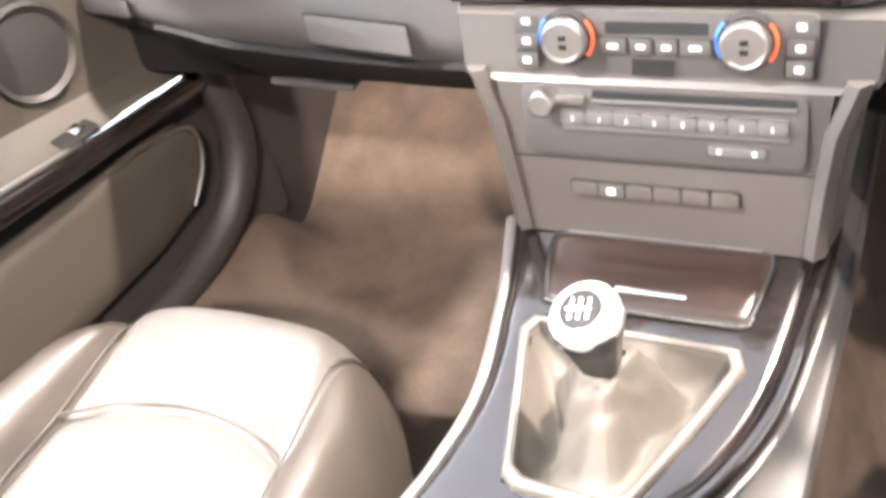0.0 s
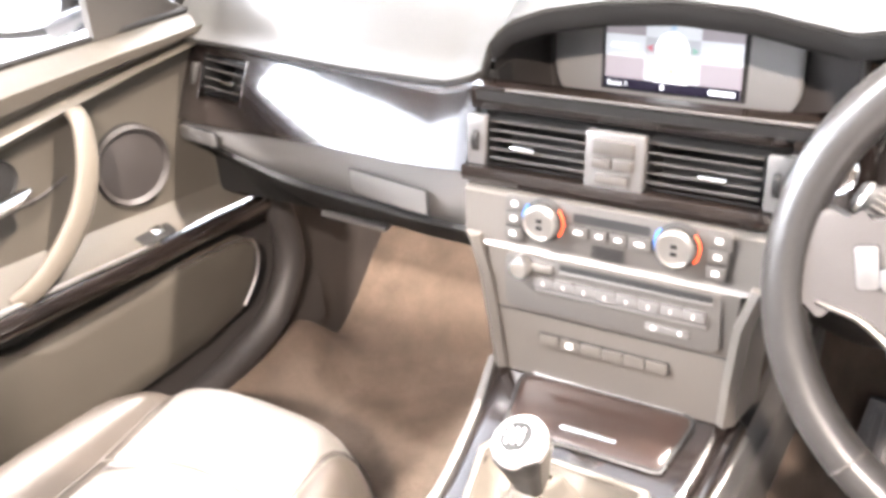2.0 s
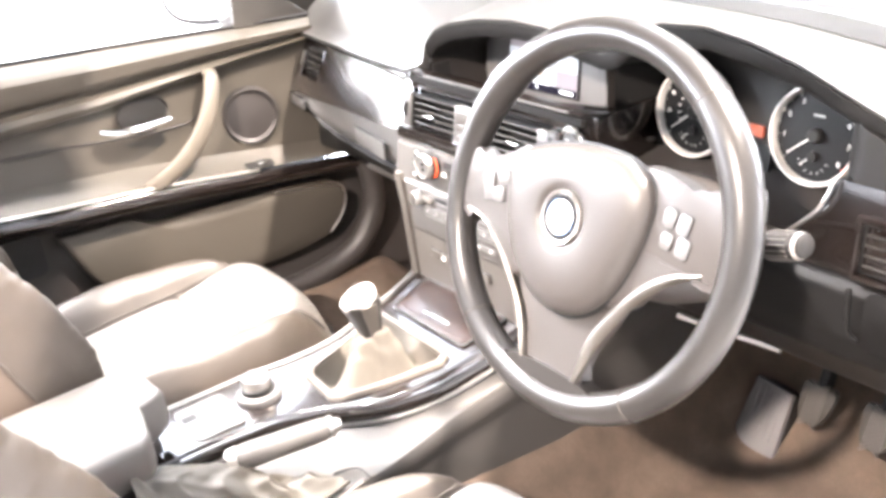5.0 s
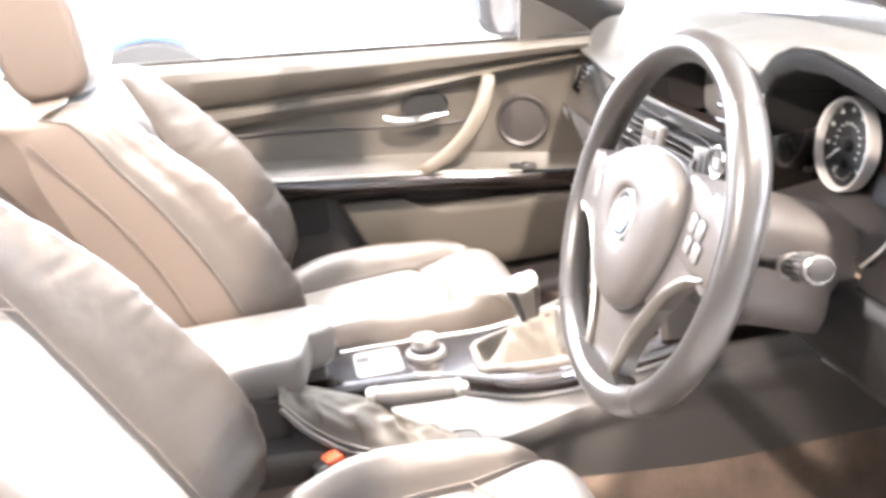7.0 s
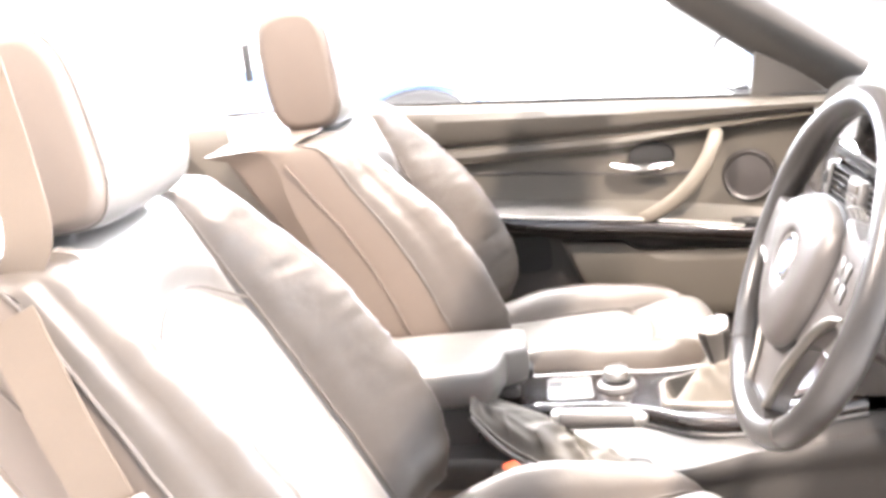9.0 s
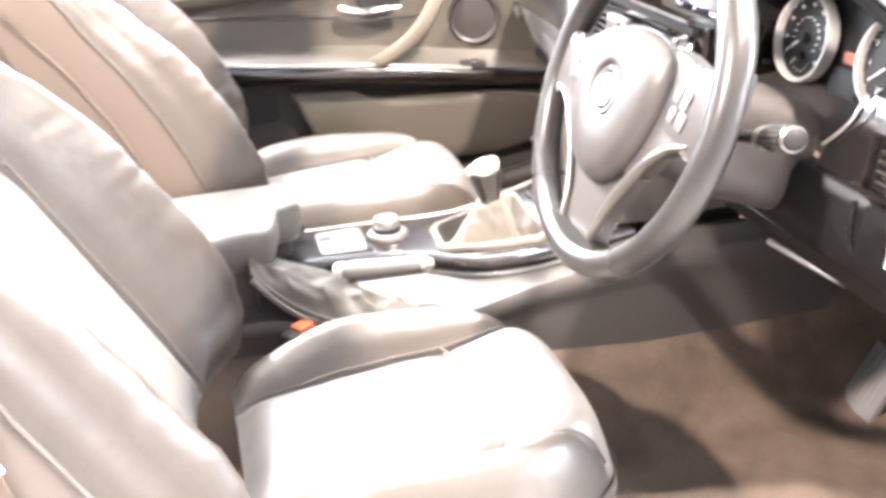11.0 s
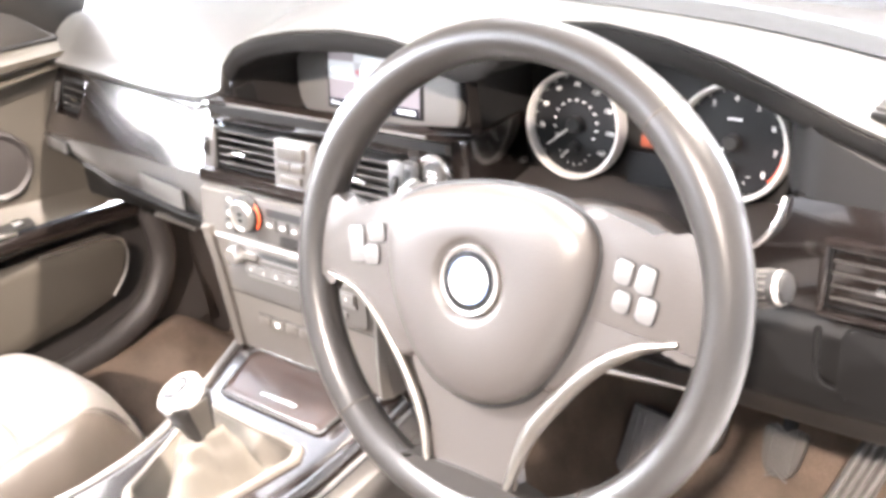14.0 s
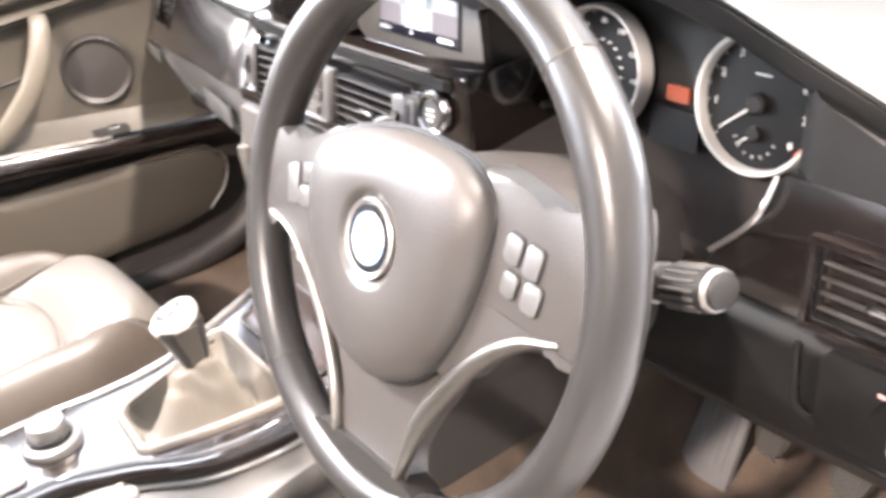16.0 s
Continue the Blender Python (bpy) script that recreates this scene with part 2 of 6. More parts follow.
def tube(points, radius, n=10, closed=False, flat=1.0, bm=None, up=(0, 0, 1)):
    """A round bar along points; radius may be a list."""
    pts = [Vector(p) for p in points]
    k = len(pts)
    rings = []
    for i, p in enumerate(pts):
        a = pts[(i - 1) % k] if closed or i else pts[0]
        b = pts[(i + 1) % k] if closed or i < k - 1 else pts[-1]
        d = (b - a).normalized()
        s = d.cross(Vector(up))
        if s.length < 1e-4:
            s = d.cross(Vector((1, 0, 0)))
        s.normalize()
        u = s.cross(d)
        r = radius[i] if isinstance(radius, (list, tuple)) else radius
        rings.append([p + s * (r * math.cos(2 * math.pi * q / n)) + u * (r * flat * math.sin(2 * math.pi * q / n)) for q in range(n)])
    if closed:
        rings.append(rings[0])
        out = loft(rings, True, False, bm)
        bmesh.ops.remove_doubles(out, verts=out.verts, dist=1e-6)
        return out
    return loft(rings, True, True, bm)


def lathe(profile, at=(0, 0, 0), axis=None, n=32, bm=None):
    """A turned shape: profile of (radius, height) round an axis, given as a 3x3 turn of z."""
    m = axis or Matrix.Identity(3)
    rings = [[m @ Vector((r * math.cos(2 * math.pi * q / n), r * math.sin(2 * math.pi * q / n), h)) + Vector(at) for q in range(n)] for r, h in profile]
    return loft(rings, True, True, bm)


def plate(outline, thick, m=None, at=(0, 0, 0), bevel=0.0, bm=None, seg=2):
    """A flat plate from a 2D outline (x, y), standing `thick` high along local z."""
    made = bmesh.new()
    bot = [made.verts.new((x, y, 0)) for x, y in outline]
    top = [made.verts.new((x, y, thick)) for x, y in outline]
    made.faces.new(bot[::-1])
    tf = made.faces.new(top)
    for i in range(len(bot)):
        j = (i + 1) % len(bot)
        made.faces.new((bot[i], bot[j], top[j], top[i]))
    if bevel:
        bmesh.ops.bevel(made, geom=list(tf.edges), offset=bevel, segments=seg, profile=0.6, affect="EDGES")
    t = m or Matrix.Identity(3)
    for v in made.verts:
        v.co = t @ v.co + Vector(at)
    out = bm or bmesh.new()
    join(out, made)
    return out


def rounded(w, h, r, n=5):
    pts = []
    for cx, cy, a0 in ((w / 2 - r, h / 2 - r, 0), (-w / 2 + r, h / 2 - r, 90), (-w / 2 + r, -h / 2 + r, 180), (w / 2 - r, -h / 2 + r, 270)):
        for i in range(n + 1):
            a = radians(a0 + 90 * i / n)
            pts.append((cx + r * math.cos(a), cy + r * math.sin(a)))
    return pts


def frame_of(normal, up=(0, 0, 1)):
    """A turn whose z is the normal and whose y leans to up."""
    z = Vector(normal).normalized()
    x = Vector(up).cross(z).normalized()
    return Matrix((x, z.cross(x), z)).transposed()


def smooth(points, steps=6):
    """A Catmull-Rom curve through points."""
    p = [Vector(q) for q in points]
    p = [2 * p[0] - p[1]] + p + [2 * p[-1] - p[-2]]
    out = []
    for i in range(1, len(p) - 2):
        for s in range(steps):
            t = s / steps
            out.append(0.5 * (2 * p[i] + (p[i + 1] - p[i - 1]) * t + (2 * p[i - 1] - 5 * p[i] + 4 * p[i + 1] - p[i + 2]) * t * t
                              + (3 * p[i] - p[i - 1] - 3 * p[i + 1] + p[i + 2]) * t ** 3))
    out.append(p[-2])
    return out


def lerp(table, x):
    """A value from rows of (x, value), held at the ends, eased between."""
    if x <= table[0][0]:
        return table[0][1]
    for (a, va), (b, vb) in zip(table, table[1:]):
        if x <= b:
            t = (x - a) / (b - a)
            return va + (vb - va) * t
    return table[-1][1]


def ease(table, x):
    """A smooth curve through rows of (x, value) that never overshoots, held at the ends."""
    if x <= table[0][0]:
        return table[0][1]
    if x >= table[-1][0]:
        return table[-1][1]
    n = len(table)
    d = [(table[i + 1][1] - table[i][1]) / (table[i + 1][0] - table[i][0]) for i in range(n - 1)]
    m = [d[0]] + [0.0 if d[i - 1] * d[i] <= 0 else 2 * d[i - 1] * d[i] / (d[i - 1] + d[i]) for i in range(1, n - 1)] + [d[-1]]
    for i in range(n - 1):
        if x <= table[i + 1][0]:
            h = table[i + 1][0] - table[i][0]
            t = (x - table[i][0]) / h
            return (table[i][1] * (1 + 2 * t) * (1 - t) ** 2 + m[i] * h * t * (1 - t) ** 2
                    + table[i + 1][1] * t * t * (3 - 2 * t) + m[i + 1] * h * t * t * (t - 1))


def words(text, size, at, m, mat, parent, name="lettering", align="CENTER"):
    """Raised letters of Blender's own font, turned into a mesh."""
    cu = bpy.data.curves.new(name, "FONT")
    cu.body, cu.size, cu.align_x, cu.align_y, cu.extrude = text, size, align, "CENTER", 0.0002
    cu.resolution_u = 2
    tmp = bpy.data.objects.new(name, cu)
    me = bpy.data.meshes.new_from_object(tmp)
    bpy.data.objects.remove(tmp)
    bpy.data.curves.remove(cu)
    t = (m or Matrix.Identity(3)).to_4x4()
    t.translation = Vector(at)
    me.transform(t)
    me.materials.append(mat)
    ob = new(name, me)
    ob.parent = parent
    ob.matrix_parent_inverse = parent.matrix_basis.inverted()
    return ob


# ---- the cabin's shell ----
def structure(name, bm, mat, label="", category="", sharp=35.0):
    ob = finish(name, bm, mat, sharp)
    return tagged(ob, label, category, kind="structure")


# carpeted floor: flat wells that rise into the toe board, with the tunnel between them
def floor_point(u, v):
    x = -0.66 + 1.32 * u
    y = -1.30 + 2.10 * v
    z = 0.215 + 0.34 * max(0.0, (y - 0.50) / 0.30) ** 1.3
    z += 0.20 * math.exp(-((abs(x) / 0.158) ** 6)) * min(1.0, max(0.0, (y + 1.3) / 0.5))
    z += 0.012 * math.exp(-(((abs(x) - 0.60) / 0.06) ** 2))
    k = min(1.0, max(0.0, (-x - 0.525) / 0.09)) * min(1.0, max(0.0, (0.50 - y) / 0.14))
    z += 0.105 * k * k * (3 - 2 * k)  # it climbs the passenger's sill
    z += 0.004 * noise.noise((x * 6, y * 6, 0))
    return Vector((x, y, z))


floor = structure("floor", sheet(floor_point, 150, 150, thick=(0, 0, -0.02)), M_CARPET, "worn brown-grey carpet of the car's foot wells", "floor", 80)

# bulkhead behind the dashboard
structure("wall_bulkhead", box((1.36, 0.04, 0.80), (0, 0.83, 0.53), 0.01), M_DARK, "black bulkhead behind the dashboard", "wall")

# added out of view to keep lamp light off the driver's floor
structure("wall_shade_panel", box((0.66, 0.46, 0.03), (0.36, 0.635, 0.835), 0.004), M_DARK, "added black panel that keeps light out of the driver's foot well", "wall")

# sills
for s in (-1, 1):
    sx = s * 0.675 - (0.025 if s < 0 else 0.0)
    prof = [(-0.075, 0.14), (-0.075, 0.31), (-0.05, 0.345), (0.0, 0.355), (0.045, 0.34), (0.065, 0.30), (0.065, 0.14)]
    rings = [[Vector((sx - s * a, y, z)) for a, z in prof] for y in (-0.75, -0.3, 0.1, 0.45)]
    structure("trim_sill", loft(rings), M_DOORDARK, "grey plastic sill trim along the door opening", "sill")


# dashboard face line: how far forward the trim lies at x
def face_y(x):
    return ease([(-0.66, 0.262), (-0.60, 0.247), (-0.33, 0.205), (-0.17, 0.184), (0.17, 0.184), (0.25, 0.205), (0.45, 0.215), (0.66, 0.225)], x)


EDGE_Z = [(-0.66, 0.820), (-0.60, 0.820), (-0.21, 0.826), (-0.168, 0.838), (-0.157, 0.872), (-0.135, 0.892), (-0.10, 0.905), (-0.04, 0.916), (0.03, 0.921), (0.095, 0.917),
          (0.14, 0.908), (0.18, 0.902), (0.215, 0.912), (0.25, 0.935), (0.297, 0.951), (0.358, 0.955), (0.416, 0.946), (0.47, 0.930), (0.522, 0.908),
          (0.57, 0.887), (0.602, 0.874), (0.66, 0.852)]


def edge_y(x):
    return ease([(-0.66, 0.288), (-0.50, 0.266), (-0.30, 0.238), (-0.18, 0.232), (-0.15, 0.240), (0.02, 0.252), (0.16, 0.256), (0.24, 0.240), (0.358, 0.236), (0.5, 0.240), (0.66, 0.255)], x)


def front_y(x):
    return 0.495 - 0.25 * x * x


def edge_top(x):
    return lerp(EDGE_Z, x)


dash = thing("dashboard", "grey soft-plastic car dashboard with two hooded displays", "dashboard", (0, 0.4, 0.7))


def pad_point(u, v):
    x = -0.66 + 1.32 * u
    ye, ze, yf = edge_y(x), edge_top(x), front_y(x)
    if v < 0.12:
        a = v / 0.12 * math.pi / 2
        r = 0.012
        return Vector((x, ye + r - r * math.sin(a), ze - r * math.cos(a)))
    s = (v - 0.12) / 0.88
    zf = 0.897 - 0.036 * (abs(x) / 0.66) ** 3
    rise = 1 - (1 - s) ** 2.2
    lump = 0.012 * math.sin(math.pi * s)
    return Vector((x, ye + 0.012 + (yf - ye) * s, ze + (zf - ze) * rise + lump))


part("top_pad", sheet(pad_point, 150, 26), M_DASH, dash, "light-worn soft dashboard top", 70)
# dark front lip of the hoods
part("hood_lip", sheet(lambda u, v: Vector((-0.156 + 0.816 * u, edge_y(-0.156 + 0.816 * u) - 0.0016 + 0.007 * v ** 2, edge_top(-0.156 + 0.816 * u) - 0.005 - 0.022 * v)), 120, 5, thick=(0, 0.006, 0)), M_DARK, dash, "dark grained front lip of the hoods", 60)
# dark strip where the glass meets the pad
part("windscreen_ledge", sheet(lambda u, v: Vector((-0.68 + 1.36 * u, front_y(-0.66 + 1.32 * u) - 0.006 + 0.16 * v, 0.901 - 0.036 * abs(2 * u - 1) ** 3 + 0.004 * math.sin(3 * v) - 0.03 * v)), 60, 4), M_DARK, dash, "black ledge below the windscreen")

# ---- gloss trim, passenger side ----
STRIP_LOW = [(-0.66, 0.716), (-0.38, 0.738), (-0.17, 0.752)]


def strip_top(x):
    return min(edge_top(x), 0.836) - 0.008


def strip_face(x, v):
    """A place on the strip: v from its lower to its upper edge."""
    low = lerp(STRIP_LOW, x) + 0.002
    return Vector((x, face_y(x) - 0.006 - 0.0015 * math.sin(math.pi * v) + (0.046 - 0.030 * min(0.0, x + 0.42)) * v + 0.003 * v * v, low + (strip_top(x) - low) * v))


def strip_part(x0, x1, v0, v1):
    return lambda u, v: strip_face(x0 + (x1 - x0) * u, v0 + (v1 - v0) * v)


VENT_X, VENT_V = (-0.598, -0.514), (0.30, 0.86)
veneer = bmesh.new()
for x0, x1, v0, v1, nu in ((VENT_X[1], -0.162, 0, 1, 44), (-0.645, VENT_X[0], 0, 1, 8), (*VENT_X, 0, VENT_V[0], 10), (*VENT_X, VENT_V[1], 1, 10)):
    sheet(strip_part(x0, x1, v0, v1), nu, 12, thick=(0, 0.012, 0), bm=veneer)
part("trim_strip", veneer, M_GLOSS, dash, "glossy dark wood veneer strip", 60)


def band_point(u, v):
    x = -0.648 + 0.487 * u
    top = lerp(STRIP_LOW, x) - 0.001
    low = ease([(-0.66, 0.692), (-0.43, 0.664), (-0.17, 0.672)], x)
    z = low + (top - low) * v
    return Vector((x, face_y(x) + 0.004 - 0.006 * math.sin(math.pi * v) + 0.016 * (1 - v) ** 3, z))


band = part("glovebox_lid", sheet(band_point, 50, 8, thick=(0, 0.015, 0)), M_SILVER, dash, "satin grey glovebox lid band", 60)


def on_band(x, z, out=0.004):
    n = Vector((-0.155, -1, 0.03)).normalized()
    return Vector((x, face_y(x) - 0.0015, z)) + n * out, n


# glovebox latch and airbag badge: flush panels in a thin groove
for x, z, w, h, nm in ((-0.266, 0.709, 0.112, 0.027, "latch"), (-0.592, 0.706, 0.072, 0.018, "airbag_badge")):
    p, n = on_band(x, z, 0.0055)
    m = frame_of(n)
    part(nm, plate(rounded(w, h, 0.003), 0.0022, m, p, 0.0008), M_SILVER, band)
    part("recess_line", plate(rounded(w + 0.004, h + 0.004, 0.004), 0.0012, m, p - n * 0.0002), M_BLACK, band)

# glovebox body: dark panel that falls back under the lid
part("glovebox", loft([[Vector((x, face_y(x) + 0.006, ease([(-0.66, 0.692), (-0.43, 0.664), (-0.17, 0.672)], x) + 0.004)),
                        Vector((x, face_y(x) + 0.035, ease([(-0.66, 0.665), (-0.43, 0.632), (-0.17, 0.640)], x))),
                        Vector((x, 0.285, 0.603)), Vector((x, 0.42, 0.585)), Vector((x, 0.55, 0.62)), Vector((x, 0.55, 0.74)), Vector((x, 0.30, 0.74))] for x in (-0.64, -0.55, -0.45, -0.35, -0.25, -0.16, -0.135)]), M_DARK, dash, "dark lower glovebox")
part("glovebox_edge_bar", box((0.105, 0.022, 0.006), (-0.395, 0.285, 0.602), 0.002, rot=(8, 0, -4)), M_SILVER, dash, "slim pale bar along the glovebox's lower edge")

# ---- outer and centre vents ----
def vent(parent, cx, cz, w, h, y, slant, rows, tab_x=0.0, name="air_vent", yaw=0.0, label="slatted air vent"):
    """A recessed vent: dark box, frame, slats and a tab."""
    turn = Euler((radians(slant), 0, radians(yaw))).to_matrix()
    base = Vector((cx, y, cz))

    def put(p):
        return turn @ Vector(p) + base
    bmv = bmesh.new()
    out = [(-w / 2, 0, -h / 2), (w / 2, 0, -h / 2), (w / 2, 0, h / 2), (-w / 2, 0, h / 2)]
    ring = [[put((x, yy, z)) for x, _, z in out] for yy in (0.0, 0.05)]
    loft(ring, True, False, bmv)
    bmv.faces.new([bmv.verts.new(p) for p in ring[1]])
    v = part(name, bmv, M_BLACK, parent, label)
    for i in range(rows):
        z = -h / 2 + h * (i + 0.5) / rows
        part("slat", box((w - 0.002, 0.018, 0.0022), put((0, 0.010, z)), 0.0008, 1, rot=turn @ Euler((radians(-14), 0, 0)).to_matrix()), M_MID, v)
    part("vane_tab", box((0.026, 0.007, 0.005), put((tab_x, -0.001, -h * 0.08)), 0.0018, rot=turn), M_CHROME, v, "chrome adjuster tab")
    return v


face_trim = bmesh.new()
# gloss surround of the centre vents: bars above, below and at the ends
for (x0, x1, z0, z1, dy) in ((-0.165, 0.215, 0.811, 0.834, 0.012), (-0.165, 0.215, 0.746, 0.761, -0.021)):
    def bar(u, v, x0=x0, x1=x1, z0=z0, z1=z1, dy=dy):
        x = x0 + (x1 - x0) * u
        return Vector((x, 0.199 + dy + 0.025 * max(0, x - 0.13) / 0.085 - 0.001 * math.sin(math.pi * v) + 0.10 * (v - 0.5) * (z1 - z0), z0 + (z1 - z0) * v))
    sheet(bar, 30, 6, thick=(0, 0.02, 0), bm=face_trim)
# closed end of the surround behind the start button
sheet(lambda u, v: Vector((0.150 + 0.065 * u, 0.196 + 0.014 * u * u + 0.010 * v, 0.750 + 0.083 * v)), 10, 6, thick=(0, 0.02, 0), bm=face_trim)
box((0.008, 0.100, 0.094), (0.2115, 0.266, 0.786), 0.002, bm=face_trim)
part("centre_trim", face_trim, M_GLOSS, dash, "glossy dark wood surround of the centre vents", 60)
TILT = -11
vent(dash, -0.088, 0.785, 0.104, 0.046, 0.192, TILT, 5, -0.012, "centre_vent")
vent(dash, 0.076, 0.785, 0.106, 0.046, 0.192, TILT, 5, 0.010, "centre_vent")
vt = Euler((radians(TILT), 0, 0)).to_matrix()
for x, nm in ((-0.151, "vent_thumbwheel"), (0.142, "vent_thumbwheel")):
    e = part("vent_end_panel", box((0.021, 0.012, 0.050), (x, 0.194, 0.785), 0.003, rot=vt), M_SILVER, dash)
    part(nm, lathe([(0.0001, -0.003), (0.012, -0.003), (0.0125, 0), (0.012, 0.003), (0.0001, 0.003)], (x, 0.194, 0.785), Euler((0, radians(90), 0)).to_matrix(), 24), M_DARK, e)
    for k in range(7):
        part("ridge", box((0.007, 0.0012, 0.0012), (x, 0.1835 + 0.0007 * abs(k - 3), 0.785 + (k - 3) * 0.0028), 0.0), M_MID, e)
# hazard and lock button panel between the vents
hz = part("button_panel", box((0.058, 0.014, 0.053), (-0.005, 0.192, 0.785), 0.003, rot=vt), M_SILVER, dash, "satin button panel between the vents")
for dx, dz, w, h in ((0, 0.013, 0.040, 0.014), (-0.0105, -0.002, 0.019, 0.010), (0.0105, -0.002, 0.019, 0.010), (0.0, -0.0165, 0.032, 0.009)):
    p = vt @ Vector((dx, -0.008, dz)) + Vector((-0.005, 0.192, 0.785))
    part("button", box((w, 0.006, h), p, 0.0018, rot=vt), M_STACK, hz)
# outer vent on the passenger side
vc = strip_face(-0.556, 0.58)
vent(dash, vc.x, vc.z, 0.084, 0.047, vc.y + 0.005, -18, 4, 0.010, "side_vent", yaw=-9)
part("side_vent_frame", tube([strip_face(x, v) + Vector((0, -0.001, 0)) for x, v in ((VENT_X[0], VENT_V[0]), (VENT_X[0], VENT_V[1]), (VENT_X[1], VENT_V[1]), (VENT_X[1], VENT_V[0]))], 0.0014, 8, closed=True), M_GLOSS, dash, "slim gloss vent surround")
part("side_vent_wheel", box((0.010, 0.010, 0.030), strip_face(-0.612, 0.58) + Vector((0, 0.002, 0)), 0.003, rot=(-18, 0, -9)), M_MID, dash, "ribbed vent wheel")
# outer vent on the driver side, in its gloss strip
def rstrip(u, v):
    z0, z1 = 0.738, 0.829
    z = z0 + (z1 - z0) * v
    x0 = ease([(0.738, 0.470), (0.771, 0.486), (0.790, 0.506), (0.803, 0.516), (0.829, 0.524)], z)
    x = x0 + (0.660 - x0) * u
    return Vector((x, 0.209 + 0.02 * v - 0.006 * math.sin(math.pi * v), z))


part("trim_strip", sheet(rstrip, 16, 16, thick=(0, 0.012, 0)), M_GLOSS, dash, "glossy dark wood strip round the side vent", 60)
vent(dash, 0.615, 0.779, 0.098, 0.050, 0.207, -9, 5, 0.0, "side_vent")
rv = bmesh.new()
for dx, dz, w, h in ((0, 0.028, 0.108, 0.006), (0, -0.028, 0.108, 0.006), (-0.052, 0, 0.006, 0.056)):
    box((w, 0.008, h), (0.615 + dx, 0.2035 + dz * 0.15, 0.779 + dz), 0.002, rot=(-9, 0, 0), bm=rv)
part("side_vent_frame", rv, M_GLOSS, dash)

# ---- driver's lower panel, column shroud surround ----
def knee(u, v):
    x = 0.135 + 0.525 * u
    pts = [(0.0, (0.205, 0.742)), (0.12, (0.196, 0.732)), (0.45, (0.190, 0.690)), (0.60, (0.193, 0.664)), (0.72, (0.215, 0.640)), (0.88, (0.25, 0.60)), (1.0, (0.36, 0.575))]
    y = lerp([(a, b[0]) for a, b in pts], v)
    z = lerp([(a, b[1]) for a, b in pts], v)
    dip = ease([(0.135, 0.06), (0.22, 0.0), (0.55, 0.0), (0.66, 0.01)], x)
    return Vector((x, y + dip * 0.6 + 0.01 * max(0, x - 0.5), z))


part("knee_panel", sheet(knee, 40, 30, thick=(0, 0.02, 0)), M_KNEE, dash, "dark knee panel below the wheel", 50)
part("pocket_edge", tube(smooth([(0.566, 0.190, 0.742), (0.567, 0.187, 0.712), (0.570, 0.187, 0.697), (0.580, 0.187, 0.692), (0.602, 0.187, 0.694), (0.645, 0.188, 0.697)], 5), 0.0028, 8), M_KNEE, dash, "raised edge of the switch pocket")
part("knee_panel_seam", tube(smooth([(0.30, 0.196, 0.662), (0.45, 0.194, 0.662), (0.65, 0.199, 0.668)], 5), 0.0014, 6), M_BLACK, dash)
part("shelf_edge", tube([(0.255, 0.303, 0.549), (0.330, 0.311, 0.549), (0.400, 0.320, 0.549)], 0.0045, 8), M_SATIN, dash, "thin metal edge below the column")
part("foot_lamp", lathe([(0.016, 0.0), (0.015, -0.004), (0.0001, -0.007)], (0.352, 0.345, 0.574), None, 20), M_SILVER, dash, "small round lens under the column")
# light switch
ls = part("light_switch", plate(rounded(0.085, 0.060, 0.010), 0.006, frame_of((0, -1, 0.12)), (0.627, 0.190, 0.717), 0.002), M_KNEE, dash, "headlamp switch panel")
lm = frame_of((0, -1, 0.12))
part("rotary_knob", lathe([(0.018, 0), (0.0175, 0.005), (0.016, 0.007), (0.0001, 0.007)], (0.641, 0.186, 0.719), lm, 28), M_KNEE, ls)
part("grip_bar", box((0.005, 0.030, 0.010), (0.641, 0.178, 0.720), 0.002, rot=lm), M_CHROME, ls, "chrome grip")
for a in range(-1, 2):
    part("symbol", box((0.005, 0.0024, 0.001), Vector((0.641, 0.1835, 0.719)) + lm @ Vector((0.0215 * math.sin(a * 0.62), 0.0215 * math.cos(a * 0.62), 0.0035)), 0, rot=lm), M_SYMBOL, ls)

# ---- screen recess ----
def arch(x0, x1, z0, tops, n=26):
    """An open arch from (x0, z0) up over tops to (x1, z0)."""
    xs = [x0] + [x0 + (x1 - x0) * i / n for i in range(n + 1)] + [x1]
    zs = [z0] + [tops(x0 + (x1 - x0) * i / n) for i in range(n + 1)] + [z0]
    return list(zip(xs, zs))


def recess(name, x0, x1, z0, yb, shrink, floor_z, mat, label):
    front = arch(x0, x1, z0, lambda x: edge_top(x) - 0.023)
    cx = (x0 + x1) / 2
    back = [(cx + (x - cx) * shrink, floor_z + (z - floor_z) * (0.90 if z > floor_z + 0.01 else 1.0)) for x, z in front]
    rings = [[Vector((x, edge_y(x) + 0.006, z)) for x, z in front],
             [Vector((x, edge_y(x) + 0.03, z - 0.004)) for x, z in front],
             [Vector((x, yb, z)) for x, z in back]]
    bm_ = loft(rings, False, False)
    bm_.faces.new([bm_.verts.new(p) for p in rings[2]])
    return part(name, bm_, mat, dash, label, 50)


